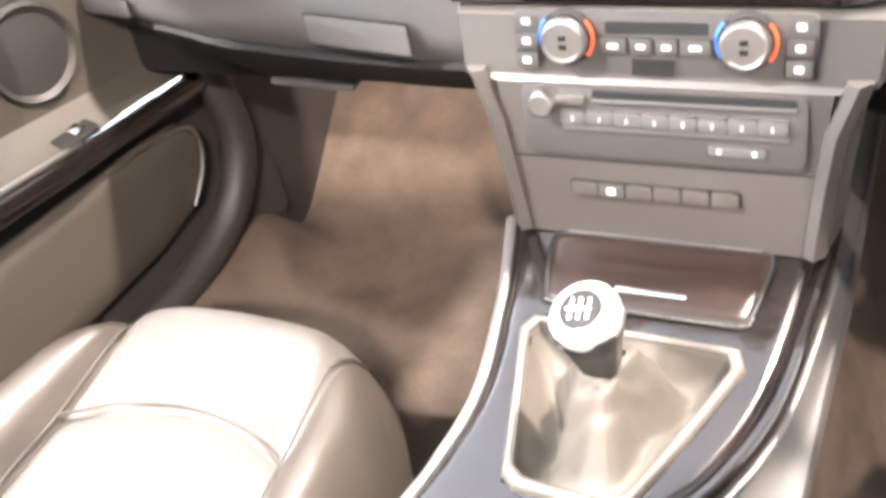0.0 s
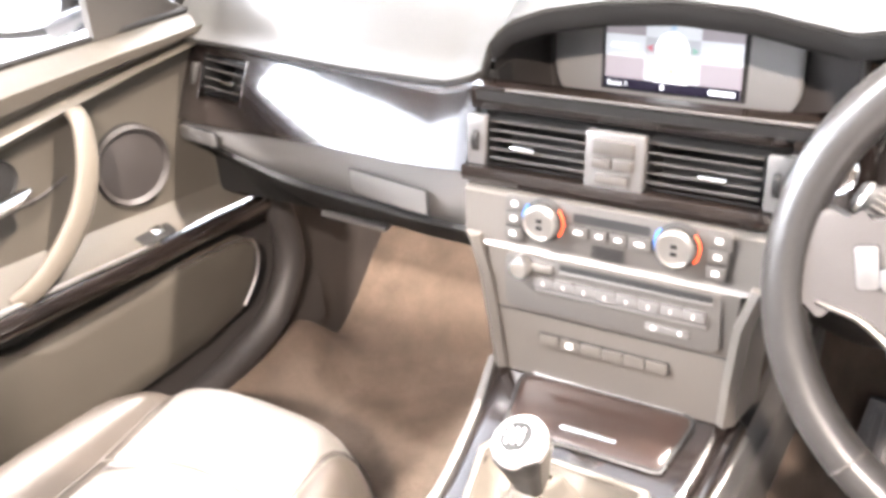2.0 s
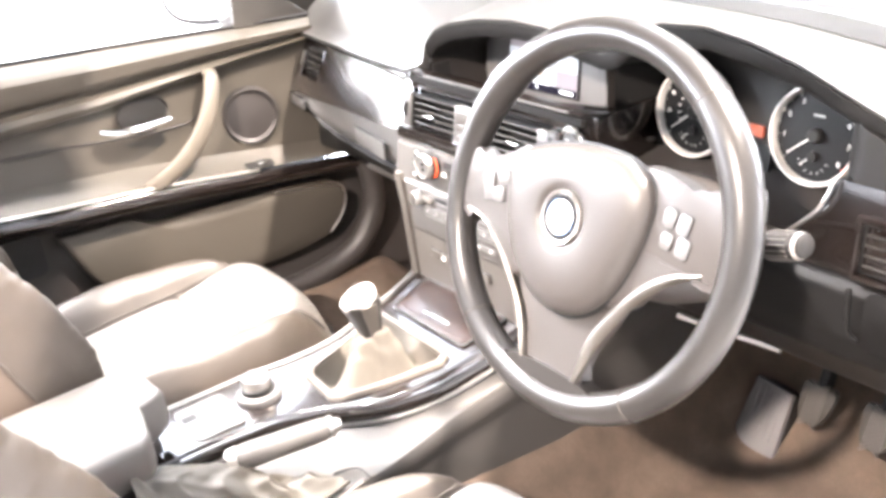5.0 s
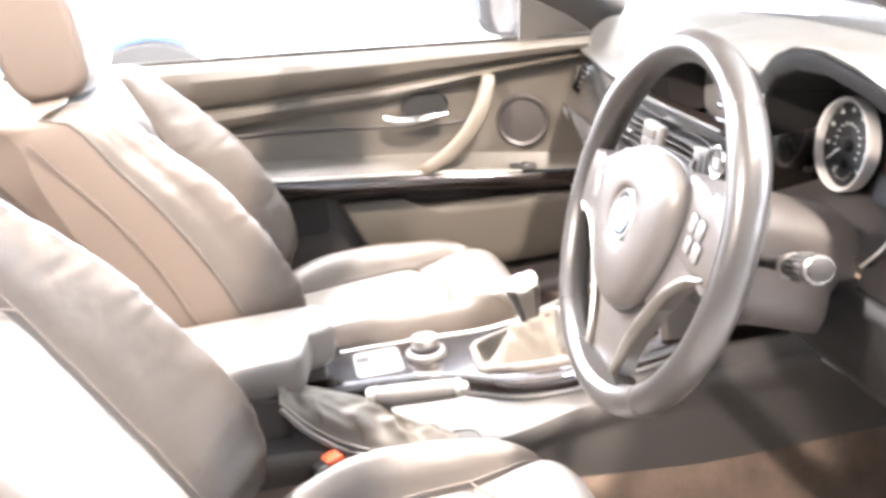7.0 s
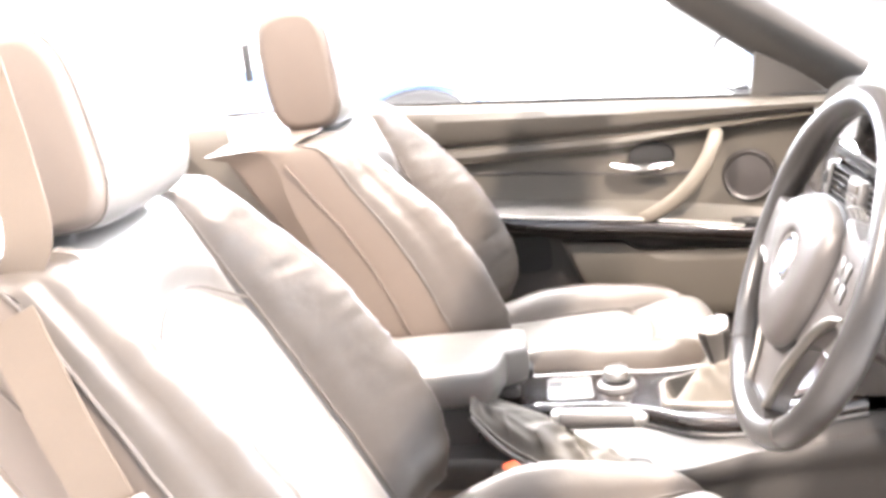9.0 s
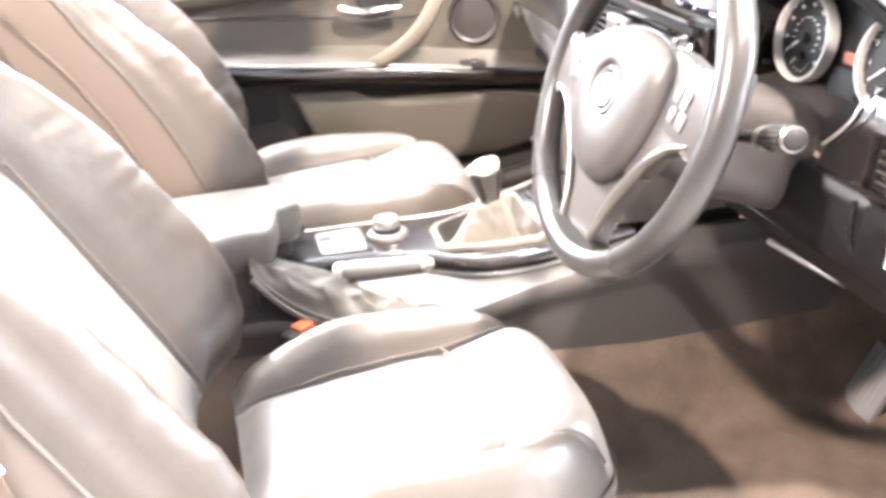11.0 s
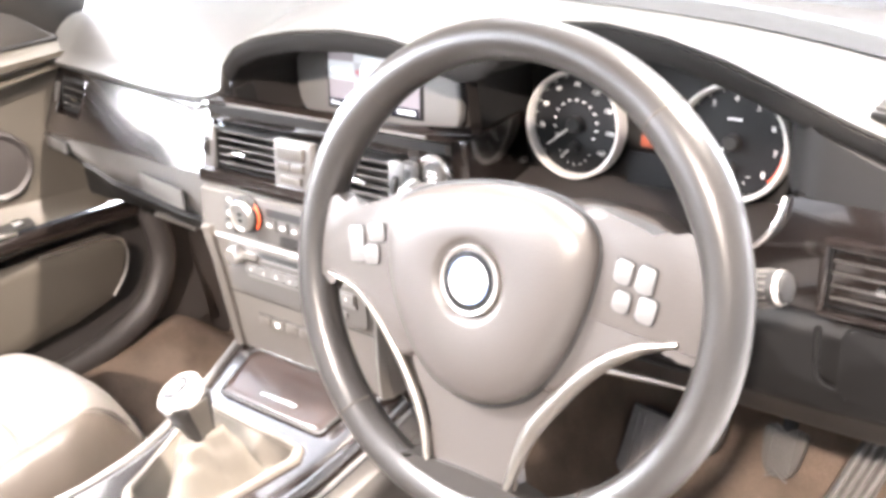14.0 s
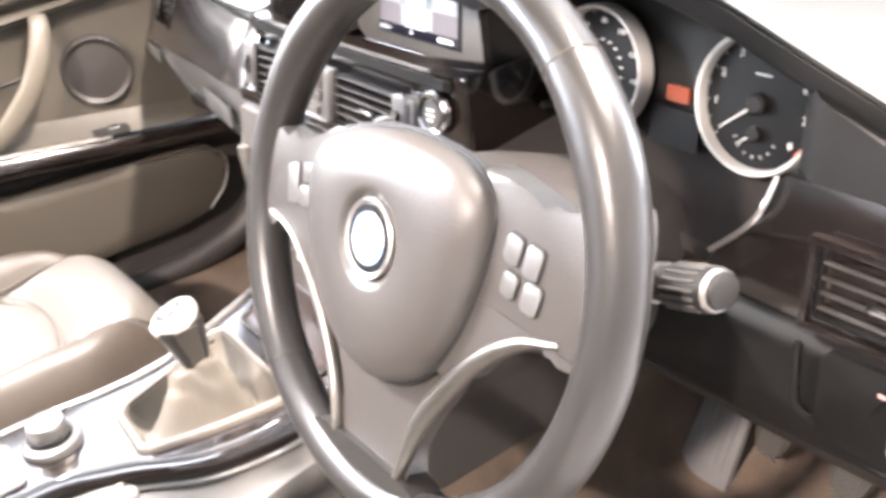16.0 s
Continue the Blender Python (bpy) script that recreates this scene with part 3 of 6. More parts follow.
part("recess_cheek", box((0.020, 0.105, 0.080), (-0.164, 0.300, 0.797), 0.003), M_DARK, dash)
recess("screen_recess", -0.156, 0.190, 0.790, 0.336, 0.90, 0.770, M_DOORDARK, "dark grey recess round the screen")
part("screen_shelf", sheet(lambda u, v: Vector((-0.156 + 0.355 * u, 0.204 + 0.136 * v, lerp([(0, 0.8325), (0.10, 0.826), (0.16, 0.790), (1, 0.778)], v))), 6, 16, thick=(0, 0, -0.01)), M_DARK, dash)
part("shelf_lip", tube([(-0.125, 0.208, 0.8335), (0.0, 0.209, 0.8335), (0.17, 0.211, 0.8335)], 0.0018, 8), M_MID, dash, "thin grey lip before the screen")
part("display_surround", plate(rounded(0.252, 0.112, 0.030, 8), 0.010, frame_of((0, -1, 0.16)), (0.0005, 0.334, 0.842), 0.003), M_SURROUND, dash, "matt grey surround of the display", 50)
disp = part("display", box((0.155, 0.012, 0.092), (0.001, 0.330, 0.843), 0.003, rot=(-9, 0, 0)), M_DARK, dash, "dark bezel of the centre display")
DM = frame_of((0, -1, 0.16))
DC = Vector((0.001, 0.3235, 0.843))


def screen_mat(name, color, k):
    return material(name, tuple(c * 0.3 for c in color), 0.25, emit=(color, k))


S_PALE, S_GREY, S_BAR, S_WHITE = screen_mat("screen_pale", (0.66, 0.69, 0.74), 0.20), screen_mat("screen_grey", (0.46, 0.42, 0.46), 0.12), screen_mat("screen_bar", (0.03, 0.025, 0.05), 0.1), screen_mat("screen_white", (0.95, 0.97, 1.0), 0.5)


def on_screen(x, z, w, h, mat, up=0.0, name="screen_tile"):
    return part(name, plate([(-w / 2, -h / 2), (w / 2, -h / 2), (w / 2, h / 2), (-w / 2, h / 2)], 0.0006, DM, DC + DM @ Vector((x, z, 0.001 + up))), mat, disp)


SW, SH = 0.140, 0.078
on_screen(0, 0, SW, SH, S_GREY)
S_MID = screen_mat("screen_mid", (0.54, 0.56, 0.60), 0.15)
on_screen(0, 0.0265, 0.056, 0.024, S_PALE, 0.0008)
on_screen(0, 0.004, 0.056, 0.021, S_MID, 0.0008)
on_screen(0, -0.018, 0.056, 0.023, S_PALE, 0.0008)
on_screen(-0.049, 0.004, 0.042, 0.022, S_PALE, 0.0008)
on_screen(0.049, 0.004, 0.042, 0.022, S_PALE, 0.0008)
on_screen(0, -0.034, SW, 0.010, S_BAR, 0.0016)
part("screen_dial", lathe([(0.0165, 0), (0.0165, 0.0006), (0.0001, 0.0006)], DC + DM @ Vector((0.0, 0.004, 0.003)), DM, 32), S_WHITE, disp)
for x, z, col_ in ((-0.0225, 0.004, (0.75, 0.22, 0.28)), (0.0225, 0.004, (0.30, 0.55, 0.45)), (0, -0.0175, (0.80, 0.55, 0.38)), (0, 0.0255, (0.40, 0.58, 0.80))):
    tip = [(0.0042 * math.cos(radians(a)), 0.0042 * math.sin(radians(a))) for a in (0, 120, 240)]
    turned = Matrix.Rotation(math.atan2(z - 0.004, x), 3, "Z")
    part("arrow", plate([tuple((turned @ Vector((q[0], q[1], 0)))[:2]) for q in tip], 0.0006, DM, DC + DM @ Vector((x, z, 0.0028))), screen_mat("screen_arrow", col_, 0.16), disp)
for x, z, w in ((0, 0.033, 0.034), (-0.05, 0.004, 0.026), (0.05, 0.004, 0.030), (0, -0.0275, 0.034)):
    on_screen(x, z, w, 0.0035, S_WHITE, 0.0018, "text_bar")
words("Radio 1", 0.007, DC + DM @ Vector((-0.066, -0.0345, 0.004)), DM, S_WHITE, disp, "lettering", "LEFT")
on_screen(-0.008, -0.034, 0.003, 0.005, S_WHITE, 0.0024, "text_bar")
on_screen(0.052, -0.034, 0.026, 0.0045, S_WHITE, 0.0024, "text_bar")

# ---- start button ----
SB, SBM = Vector((0.184, 0.204, 0.800)), frame_of((0, -1, 0.18))
sb = part("start_button", lathe([(0.0205, 0), (0.0205, 0.005), (0.0185, 0.007), (0.0168, 0.006), (0.0160, 0.003), (0.0001, 0.003)], SB, SBM, 36), M_CHROME, dash, "round start button with a chrome ring")
part("button_cap", lathe([(0.0130, 0), (0.0125, 0.0065), (0.0001, 0.007)], SB, SBM, 28), M_MID, sb, "dark grey start button cap")
for dz, w in ((0.0035, 0.011), (-0.0010, 0.013), (-0.0055, 0.010)):
    part("text_bar", box((w, 0.0018, 0.0004), SB + SBM @ Vector((0, dz, 0.0072)), 0, rot=SBM), M_WHITE_GLOW, sb)
slot = part("key_slot", box((0.022, 0.008, 0.040), (0.156, 0.195, 0.792), 0.007, 3, rot=(-10, 0, 0)), M_SILVER, dash, "satin key slot beside the start button")
part("slot_mouth", box((0.008, 0.006, 0.026), (0.156, 0.1925, 0.792), 0.003, 2, rot=(-10, 0, 0)), M_BLACK, slot)


# ---- instrument cluster ----
recess("cluster_recess", 0.208, 0.552, 0.775, 0.345, 0.97, 0.765, M_DARK, "black hooded recess of the instruments")
cluster = thing("instrument_cluster", "round black speedometer and rev counter with satin rings", "instrument cluster", (0.36, 0.33, 0.80))
CM = frame_of((0, -1, 0.2))
CN = CM.col[2]
part("cluster_panel", plate(rounded(0.345, 0.15, 0.04), 0.006, CM, (0.372, 0.336, 0.815), 0.002), M_DARK, cluster, "dark panel behind the dials")
# lower lip of the hood, sloping to the column
part("cluster_sill", sheet(lambda u, v: Vector((0.205 + 0.345 * u, 0.22 + 0.11 * v, 0.770 - 0.012 * (1 - v) + 0.008 * math.sin(math.pi * u))), 16, 6, thick=(0, 0, -0.012)), M_DOORDARK, dash, "dark sill below the instruments")
def hood_face(u, v):
    x = 0.500 + 0.160 * u
    z1 = edge_top(x) - 0.020
    return Vector((x, 0.238 + 0.060 * max(0.0, 1 - u / 0.30) ** 2 - 0.010 * v, z1 + (0.822 - z1) * v))


part("hood_face", sheet(hood_face, 24, 10, thick=(0, 0.012, 0)), M_DARK, dash, "smooth dark face between hood and side vent", 50)
part("cluster_cheek", loft([[Vector((0.530, 0.232, 0.74)), Vector((0.530, 0.232, 0.830)), Vector((0.530, 0.34, 0.835)), Vector((0.530, 0.34, 0.74))],
                            [Vector((0.66, 0.245, 0.74)), Vector((0.66, 0.245, 0.830)), Vector((0.66, 0.34, 0.835)), Vector((0.66, 0.34, 0.74))]]), M_DARK, dash, "dark cheek beside the instruments")


def dial(cx, cz, r, marks, redfrom, needle, sub):
    c = Vector((cx, 0.314, cz))
    d = part("dial", plate([(r * math.cos(2 * math.pi * i / 56), r * math.sin(2 * math.pi * i / 56)) for i in range(56)], 0.006, CM, c - CN * 0.006), M_DIAL, cluster, "black dial with white figures")
    part("ring", loft([[c + CM @ Vector((q * math.cos(2 * math.pi * i / 56), q * math.sin(2 * math.pi * i / 56), h)) for i in range(56)] for q, h in ((r + 0.0008, -0.006), (r + 0.0008, 0.007), (r - 0.0006, 0.0098), (r - 0.0026, 0.0095), (r - 0.0040, 0.0070), (r - 0.0042, -0.002))], True, False), M_RING, d, "satin metal ring")

    def at(a, rr, up=0.0006):
        t = radians(a)
        return c + CM @ Vector((rr * math.sin(t), rr * math.cos(t), up))
    n = len(marks)
    for i in range((n - 1) * 2 + 1):
        a = -130 + 260 * i / ((n - 1) * 2)
        long = i % 2 == 0
        red = a > redfrom
        t = CM @ Euler((0, 0, radians(-a))).to_matrix()
        part("tick", box((0.0006, 0.0040 if long else 0.0024, 0.0004), at(a, r * 0.885), 0, rot=t), M_RED_GLOW if red else M_WHITE_GLOW, d)
    for i, s in enumerate(marks):
        if s:
            a = -130 + 260 * i / (n - 1)
            words(s, 0.0082 if len(marks[1]) == 1 else 0.0064, at(a, r * 0.74), CM, M_WHITE_GLOW, d, "figure")
    if redfrom < 130:
        arc = [at(a, r * 0.885, 0.0009) for a in np.linspace(redfrom, 130, 14)]
        part("red_zone", tube(arc, 0.0016, 6, flat=0.4), M_RED_GLOW, d, "red band")
    p = [at(needle, -0.005, 0.005), at(needle, r * 0.72, 0.004)]
    part("needle", tube(p, [0.0011, 0.0006], 8), M_WHITE_GLOW, d, "white needle")
    part("needle_cap", lathe([(0.008, 0), (0.008, 0.006), (0.006, 0.008), (0.0001, 0.008)], c, CM, 24), M_DARK, d)
    # small gauge in the lower part
    sc = c + CM @ Vector((0, -r * 0.42, 0.0))
    if sub:
        for i in range(7):
            a = radians(-70 + 140 * i / 6 + 180)
            part("sub_tick", box((0.0007, 0.0022, 0.0004), sc + CM @ Vector((-0.018 * math.sin(a), 0.018 * math.cos(a), 0.0007)), 0, rot=CM @ Euler((0, 0, a)).to_matrix()), M_WHITE_GLOW, d)
        q = radians(needle)
        part("sub_needle", tube([sc + CM @ Vector((0, 0, 0.004)), sc + CM @ Vector((math.sin(q) * 0.018, math.cos(q) * 0.018, 0.003))], [0.0010, 0.0004], 6), M_WHITE_GLOW, d)
        part("sub_cap", lathe([(0.0055, 0), (0.0055, 0.005), (0.0001, 0.006)], sc, CM, 18), M_DARK, d)
    return d


R_DIAL = 0.053
sp = dial(0.277, 0.826, R_DIAL, ["", "20", "40", "60", "80", "100", "120", "140", "160"], 999, -128, True)
for i in range(13):
    a = radians(-120 + 240 * i / 12)
    part("inner_scale", box((0.0034, 0.0014, 0.0004), Vector((0.277, 0.314, 0.826)) + CM @ Vector((0.024 * math.sin(a), 0.024 * math.cos(a), 0.0007)), 0, rot=CM), M_WHITE_GLOW, sp)
tc = dial(0.440, 0.830, R_DIAL, ["", "1", "2", "3", "4", "5", "6", "7", "8"], 100, -128, True)
part("text_bar", box((0.014, 0.0016, 0.0004), Vector((0.440, 0.314, 0.830)) + CM @ Vector((0, 0.021, 0.0007)), 0, rot=CM), M_WHITE_GLOW, tc)
part("warning_display", plate(rounded(0.023, 0.013, 0.002), 0.003, CM, (0.357, 0.322, 0.817)), M_AMBER, cluster, "lit red-orange warning field")
part("trip_display", plate(rounded(0.050, 0.032, 0.003), 0.003, CM, (0.358, 0.316, 0.790)), M_DIAL, cluster, "dark trip display")
part("reset_pin", lathe([(0.003, 0), (0.003, 0.010), (0.0001, 0.010)], (0.222, 0.302, 0.785), CM, 12), M_DARK, cluster)

# ---- climate and radio stack ----
stack = thing("centre_stack", "grey centre console stack with climate controls and radio", "control panel", (0, 0.2, 0.58))
part("stack_body", loft([[Vector((x, y, z)) for x, y in ((-w, yf + 0.016), (-w + 0.006, yf), (w - 0.006, yf), (w, yf + 0.016), (w, 0.40), (-w, 0.40))]
                         for z, w, yf in ((0.545, 0.119, 0.150), (0.568, 0.120, 0.1495), (0.622, 0.126, 0.151), (0.690, 0.133, 0.154), (0.694, 0.160, 0.158), (0.740, 0.164, 0.170), (0.742, 0.164, 0.176))]), M_STACK, stack, "matt grey stack housing", 30)
# raised side cheeks
for s in (-1, 1):
    part("side_cheek", loft([[Vector((s * (w + a), yf + b, z)) for a, b in ((-0.004, 0.0), (0.004, -0.004), (0.012, 0.004), (0.020, 0.05), (0.006, 0.10), (-0.01, 0.06))]
                             for z, w, yf in ((0.548, 0.116, 0.146), (0.60, 0.120, 0.146), (0.66, 0.127, 0.148), (0.700, 0.140, 0.152))]), M_STACK, stack, "matt grey side cheek")
FN = Vector((0, -1, 0.10)).normalized()
FM = frame_of(FN)


def on_stack(x, z, out=0.0):
    y = lerp([(0.545, 0.150), (0.622, 0.151), (0.690, 0.154), (0.694, 0.158), (0.74, 0.170)], z)
    return Vector((x, y, z)) + FN * out


climate = part("climate_unit", plate(rounded(0.222, 0.050, 0.006), 0.004, FM, on_stack(0.003, 0.7215), 0.0015), M_MID, stack, "grey climate control strip")
for x in (-0.065, 0.067):
    p = on_stack(x, 0.727, 0.004)
    k = part("climate_knob", lathe([(0.0215, 0), (0.0215, 0.004), (0.0195, 0.006), (0.0195, 0.010)], p, FM, 40), M_DARK, climate, "knurled climate knob")
    part("knob_ring", lathe([(0.0178, 0.004), (0.0178, 0.012), (0.0165, 0.0165), (0.0150, 0.0170), (0.0145, 0.0155), (0.0001, 0.0155)], p, FM, 40), M_SATIN, k, "satin knob with a chrome rim")
    for i in range(26):
        a = 2 * math.pi * i / 26
        part("knurl", box((0.0012, 0.0012, 0.009), p + FM @ Vector((0.0180 * math.cos(a), 0.0180 * math.sin(a), 0.0085)), 0, rot=FM), M_SILVER, k)
    for a0, a1, mt in ((-40, 40, M_RED_GLOW), (140, 215, M_BLUE)):
        arc = [p + FM @ Vector((0.0208 * math.cos(radians(a)), 0.0208 * math.sin(radians(a)), 0.0058)) for a in np.linspace(a0, a1, 12)]
        part("temperature_mark", tube(arc, 0.0012, 6), mt, k)
    for dz in (-0.004, 0.003):
        part("symbol", box((0.006, 0.004, 0.0004), p + FM @ Vector((0, dz, 0.0158)), 0, rot=FM), M_DARK, k)
part("climate_display", plate(rounded(0.076, 0.0095, 0.002), 0.0016, FM, on_stack(0.002, 0.7335, 0.0046)), M_BLACK, climate, "black climate display")
for x, w in ((-0.030, 0.020), (-0.009, 0.016), (0.010, 0.016), (0.031, 0.022)):
    b_ = part("climate_button", plate(rounded(w, 0.012, 0.002), 0.003, FM, on_stack(x, 0.7205, 0.004), 0.0008), M_MID, climate)
    part("button_gap", plate(rounded(w + 0.0012, 0.0132, 0.002), 0.0012, FM, on_stack(x, 0.7205, 0.0036)), M_BLACK, b_)
    part("symbol", box((w * 0.38, 0.0034, 0.0004), on_stack(x, 0.7205, 0.0072), 0, rot=FM), M_WHITE_GLOW, b_)
for x in (-0.098, 0.103):
    for i in range(3):
        b_ = part("climate_button", plate(rounded(0.018, 0.0125, 0.002), 0.003, FM, on_stack(x, 0.737 - i * 0.0145, 0.004), 0.0008), M_MID, climate)
        part("button_gap", plate(rounded(0.0194, 0.0138, 0.002), 0.0012, FM, on_stack(x, 0.737 - i * 0.0145, 0.0036)), M_BLACK, b_)
        part("symbol", box((0.0058, 0.0046, 0.0004), on_stack(x, 0.737 - i * 0.0145, 0.0072), 0, rot=FM), M_WHITE_GLOW, b_)
for i in range(5):
    part("sensor_slot", box((0.032, 0.0012, 0.001), on_stack(0.0, 0.7095 - i * 0.0025, 0.0042), 0, rot=FM), M_DARK, climate)

radio = part("radio", plate(rounded(0.218, 0.058, 0.008), 0.003, FM, on_stack(0.002, 0.658), 0.001), M_MID, stack, "grey radio face")
part("disc_slot", plate(rounded(0.150, 0.006, 0.002), 0.0016, FM, on_stack(0.028, 0.683, 0.0026)), M_BLACK, radio, "black disc slot")
part("slot_lip", box((0.150, 0.0030, 0.004), on_stack(0.028, 0.6785, 0.004), 0.001, rot=FM), M_SILVER, radio)
part("volume_knob", lathe([(0.0105, 0), (0.0100, 0.011), (0.0085, 0.013), (0.0001, 0.0125)], on_stack(-0.086, 0.677, 0.003), FM, 28), M_SATIN, radio, "small satin volume knob")
part("radio_button", plate(rounded(0.022, 0.007, 0.002), 0.004, FM, on_stack(-0.065, 0.679, 0.003), 0.001), M_SATIN, radio)
for i in range(8):
    b_ = part("radio_button", plate(rounded(0.0208, 0.0105, 0.002), 0.005, FM, on_stack(-0.063 + i * 0.0215, 0.664, 0.003), 0.001), M_SILVER, radio)
    part("symbol", box((0.0012, 0.004, 0.0004), on_stack(-0.063 + i * 0.0215, 0.6635, 0.0083), 0, rot=FM), M_WHITE_GLOW, b_)
part("radio_bar", box((0.172, 0.0045, 0.004), on_stack(0.013, 0.6545, 0.004), 0.0014, rot=FM), M_SILVER, radio)
part("seek_button", plate(rounded(0.042, 0.0075, 0.002), 0.003, FM, on_stack(0.062, 0.6415, 0.003), 0.001), M_SILVER, radio)
for dx in (-0.013, 0.013):
    part("symbol", box((0.003, 0.004, 0.0004), on_stack(0.062 + dx, 0.6415, 0.0063), 0, rot=FM), M_WHITE_GLOW, radio)
part("panel_joint", box((0.240, 0.0012, 0.0008), on_stack(0, 0.6225, 0.0003), 0, rot=FM), M_BLACK, stack)
lowsw = part("switch_panel", plate(rounded(0.138, 0.0145, 0.003), 0.0012, FM, on_stack(-0.004, 0.5955)), M_BLACK, stack, "black strip behind six small switches")
for i in range(6):
    part("switch", plate(rounded(0.0212, 0.0115, 0.0018), 0.004, FM, on_stack(-0.0605 + i * 0.0226, 0.5955, 0.0006), 0.001), M_STACK, lowsw)
part("lit_symbol", box((0.007, 0.006, 0.0004), on_stack(-0.0379, 0.5955, 0.0050), 0, rot=FM), M_WHITE_GLOW, lowsw)


# ---- centre console ----
console = thing("centre_console", "grey tunnel console with glossy dark wood trim", "centre console", (0, 0.0, 0.25))


def trim_z(y):
    return ease([(-0.60, 0.498), (-0.30, 0.500), (-0.15, 0.497), (-0.06, 0.503), (0.08, 0.529), (0.168, 0.547)], y)


LEFT_EDGE = [(-0.60, -0.125), (-0.30, -0.128), (-0.15, -0.131), (-0.08, -0.116), (-0.01, -0.107), (0.08, -0.117), (0.168, -0.137)]
RIGHT_EDGE = [(-0.60, -0.004), (-0.29, -0.006), (-0.18, -0.002), (-0.116, 0.028), (-0.05, 0.080), (0.03, 0.112), (0.10, 0.122), (0.168, 0.128)]


def left_x(y):
    return ease(LEFT_EDGE, y)


def right_x(y):
    return ease(RIGHT_EDGE, y)


WELL = [(-0.082, 0.053), (0.080, 0.049), (0.029, -0.086), (-0.057, -0.084)]


def in_well(x, y):
    """Whether a place lies in the opening under the gear lever's gaiter."""
    return all((bx - ax) * (y - ay) - (by - ay) * (x - ax) < 0 for (ax, ay), (bx, by) in zip(WELL, WELL[1:] + WELL[:1]))


def trim_point(u, v):
    y = -0.34 + 0.508 * v
    xl, xr = left_x(y), right_x(y)
    x = xl + (xr - xl) * u
    edge = min(u, 1 - u)
    well = 0.075 if in_well(x, y) else 0.0
    return Vector((x, y, trim_z(y) - 0.010 * max(0, 1 - edge / 0.06) ** 2 - well))


part("trim_panel", sheet(trim_point, 44, 90, thick=(0, 0, -0.008)), M_GLOSS, console, "glossy dark wood veneer console top", 60)
# rolled gloss edge on the driver side and thin grey edge on the other
part("trim_edge", tube([(right_x(y) + 0.002, y, trim_z(y) - 0.013) for y in np.linspace(-0.33, 0.165, 40)], 0.0065, 10, flat=2.0), M_GLOSS, console, "rounded gloss trim edge")
part("trim_edge", tube([(left_x(y) - 0.003, y, trim_z(y) - 0.006) for y in np.linspace(-0.33, 0.165, 40)], 0.005, 8), M_SILVER, console, "thin grey trim edge")
part("trim_edge", tube([(right_x(y) + 0.009, y, trim_z(y) - 0.021) for y in np.linspace(-0.33, 0.165, 40)], 0.003, 8), M_SILVER, console, "thin pale line below the trim")


def side(u, v, s):
    y = -0.62 + 1.12 * u
    top_x = left_x(y) - 0.004 if s < 0 else right_x(y) + 0.006
    top_z = trim_z(y) - (0.012 if s < 0 else 0.022)
    if s < 0:
        bot_x, bot_z = -0.158 - 0.02 * max(0, y), 0.22
        x = top_x + (bot_x - top_x) * v ** 0.8
        z = top_z + (bot_z - top_z) * v
    else:
        shelf_x = ease([(-0.62, 0.084), (-0.37, 0.086), (-0.30, 0.100), (-0.22, 0.124), (-0.16, 0.131), (0.0, 0.138), (0.18, 0.146)], y)
        shelf_z = ease([(-0.62, 0.47), (-0.34, 0.462), (-0.22, 0.446), (-0.10, 0.452), (0.02, 0.478), (0.18, 0.500)], y)
        if v < 0.5:
            t = v / 0.5
            x = top_x + (shelf_x - top_x) * t ** 0.9
            z = top_z + (shelf_z - top_z) * (1 - (1 - t) ** 2.2)
        else:
            t = (v - 0.5) / 0.5
            x = shelf_x + 0.006 * math.sin(math.pi * min(1.0, 2.5 * t)) - 0.012 * t
            z = shelf_z + (0.335 - shelf_z) * t ** 1.3
    return Vector((x, y, z))


part("side_panel", sheet(lambda u, v: side(u, v, -1), 40, 14, thick=(0.01, 0, 0)), M_MID, console, "dark grey tunnel side", 50)
part("side_panel", sheet(lambda u, v: side(u, v, 1), 50, 28, thick=(-0.01, 0, 0)), M_MID, console, "warm grey tunnel side by the handbrake", 50)

# ashtray lid with chrome edge
LM = frame_of((0, -0.2, 1), (0, 1, 0))
LC = Vector((0, 0.114, 0.5365))


def lid_line(grow, up):
    """The lid's outline with its round corners, grown and lifted."""
    o = [(-0.080, 0.036), (0.080, 0.036), (0.089, 0.033), (0.091, 0.024), (0.083, -0.026), (0.081, -0.034), (0.074, -0.036), (-0.070, -0.036), (-0.078, -0.034), (-0.081, -0.026), (-0.091, 0.024), (-0.089, 0.033)]
    return [LC + LM @ Vector((x * (1 + grow / 0.09), y * (1 + grow / 0.036), up)) for x, y in o]


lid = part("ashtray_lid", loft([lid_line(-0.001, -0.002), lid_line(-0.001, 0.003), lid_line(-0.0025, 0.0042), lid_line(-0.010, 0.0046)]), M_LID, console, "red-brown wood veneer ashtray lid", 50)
part("lid_joint", tube(lid_line(0.0008, 0.0018), 0.0024, 8, closed=True), M_BLACK, lid, "dark joint round the lid")
part("lid_edge", tube(lid_line(0.0008, 0.0030)[0:2], 0.0013, 8), M_CHROME, lid, "bright far lid edge")
part("lid_edge", tube(lid_line(0.0022, 0.0026)[4:9], 0.0009, 6), M_SATIN, lid, "bright near lid edge")
part("lid_grip", box((0.058, 0.006, 0.004), Vector((0.004, 0.094, 0.5375)), 0.0018, rot=LM), M_CHROME, lid, "chrome grip bar")

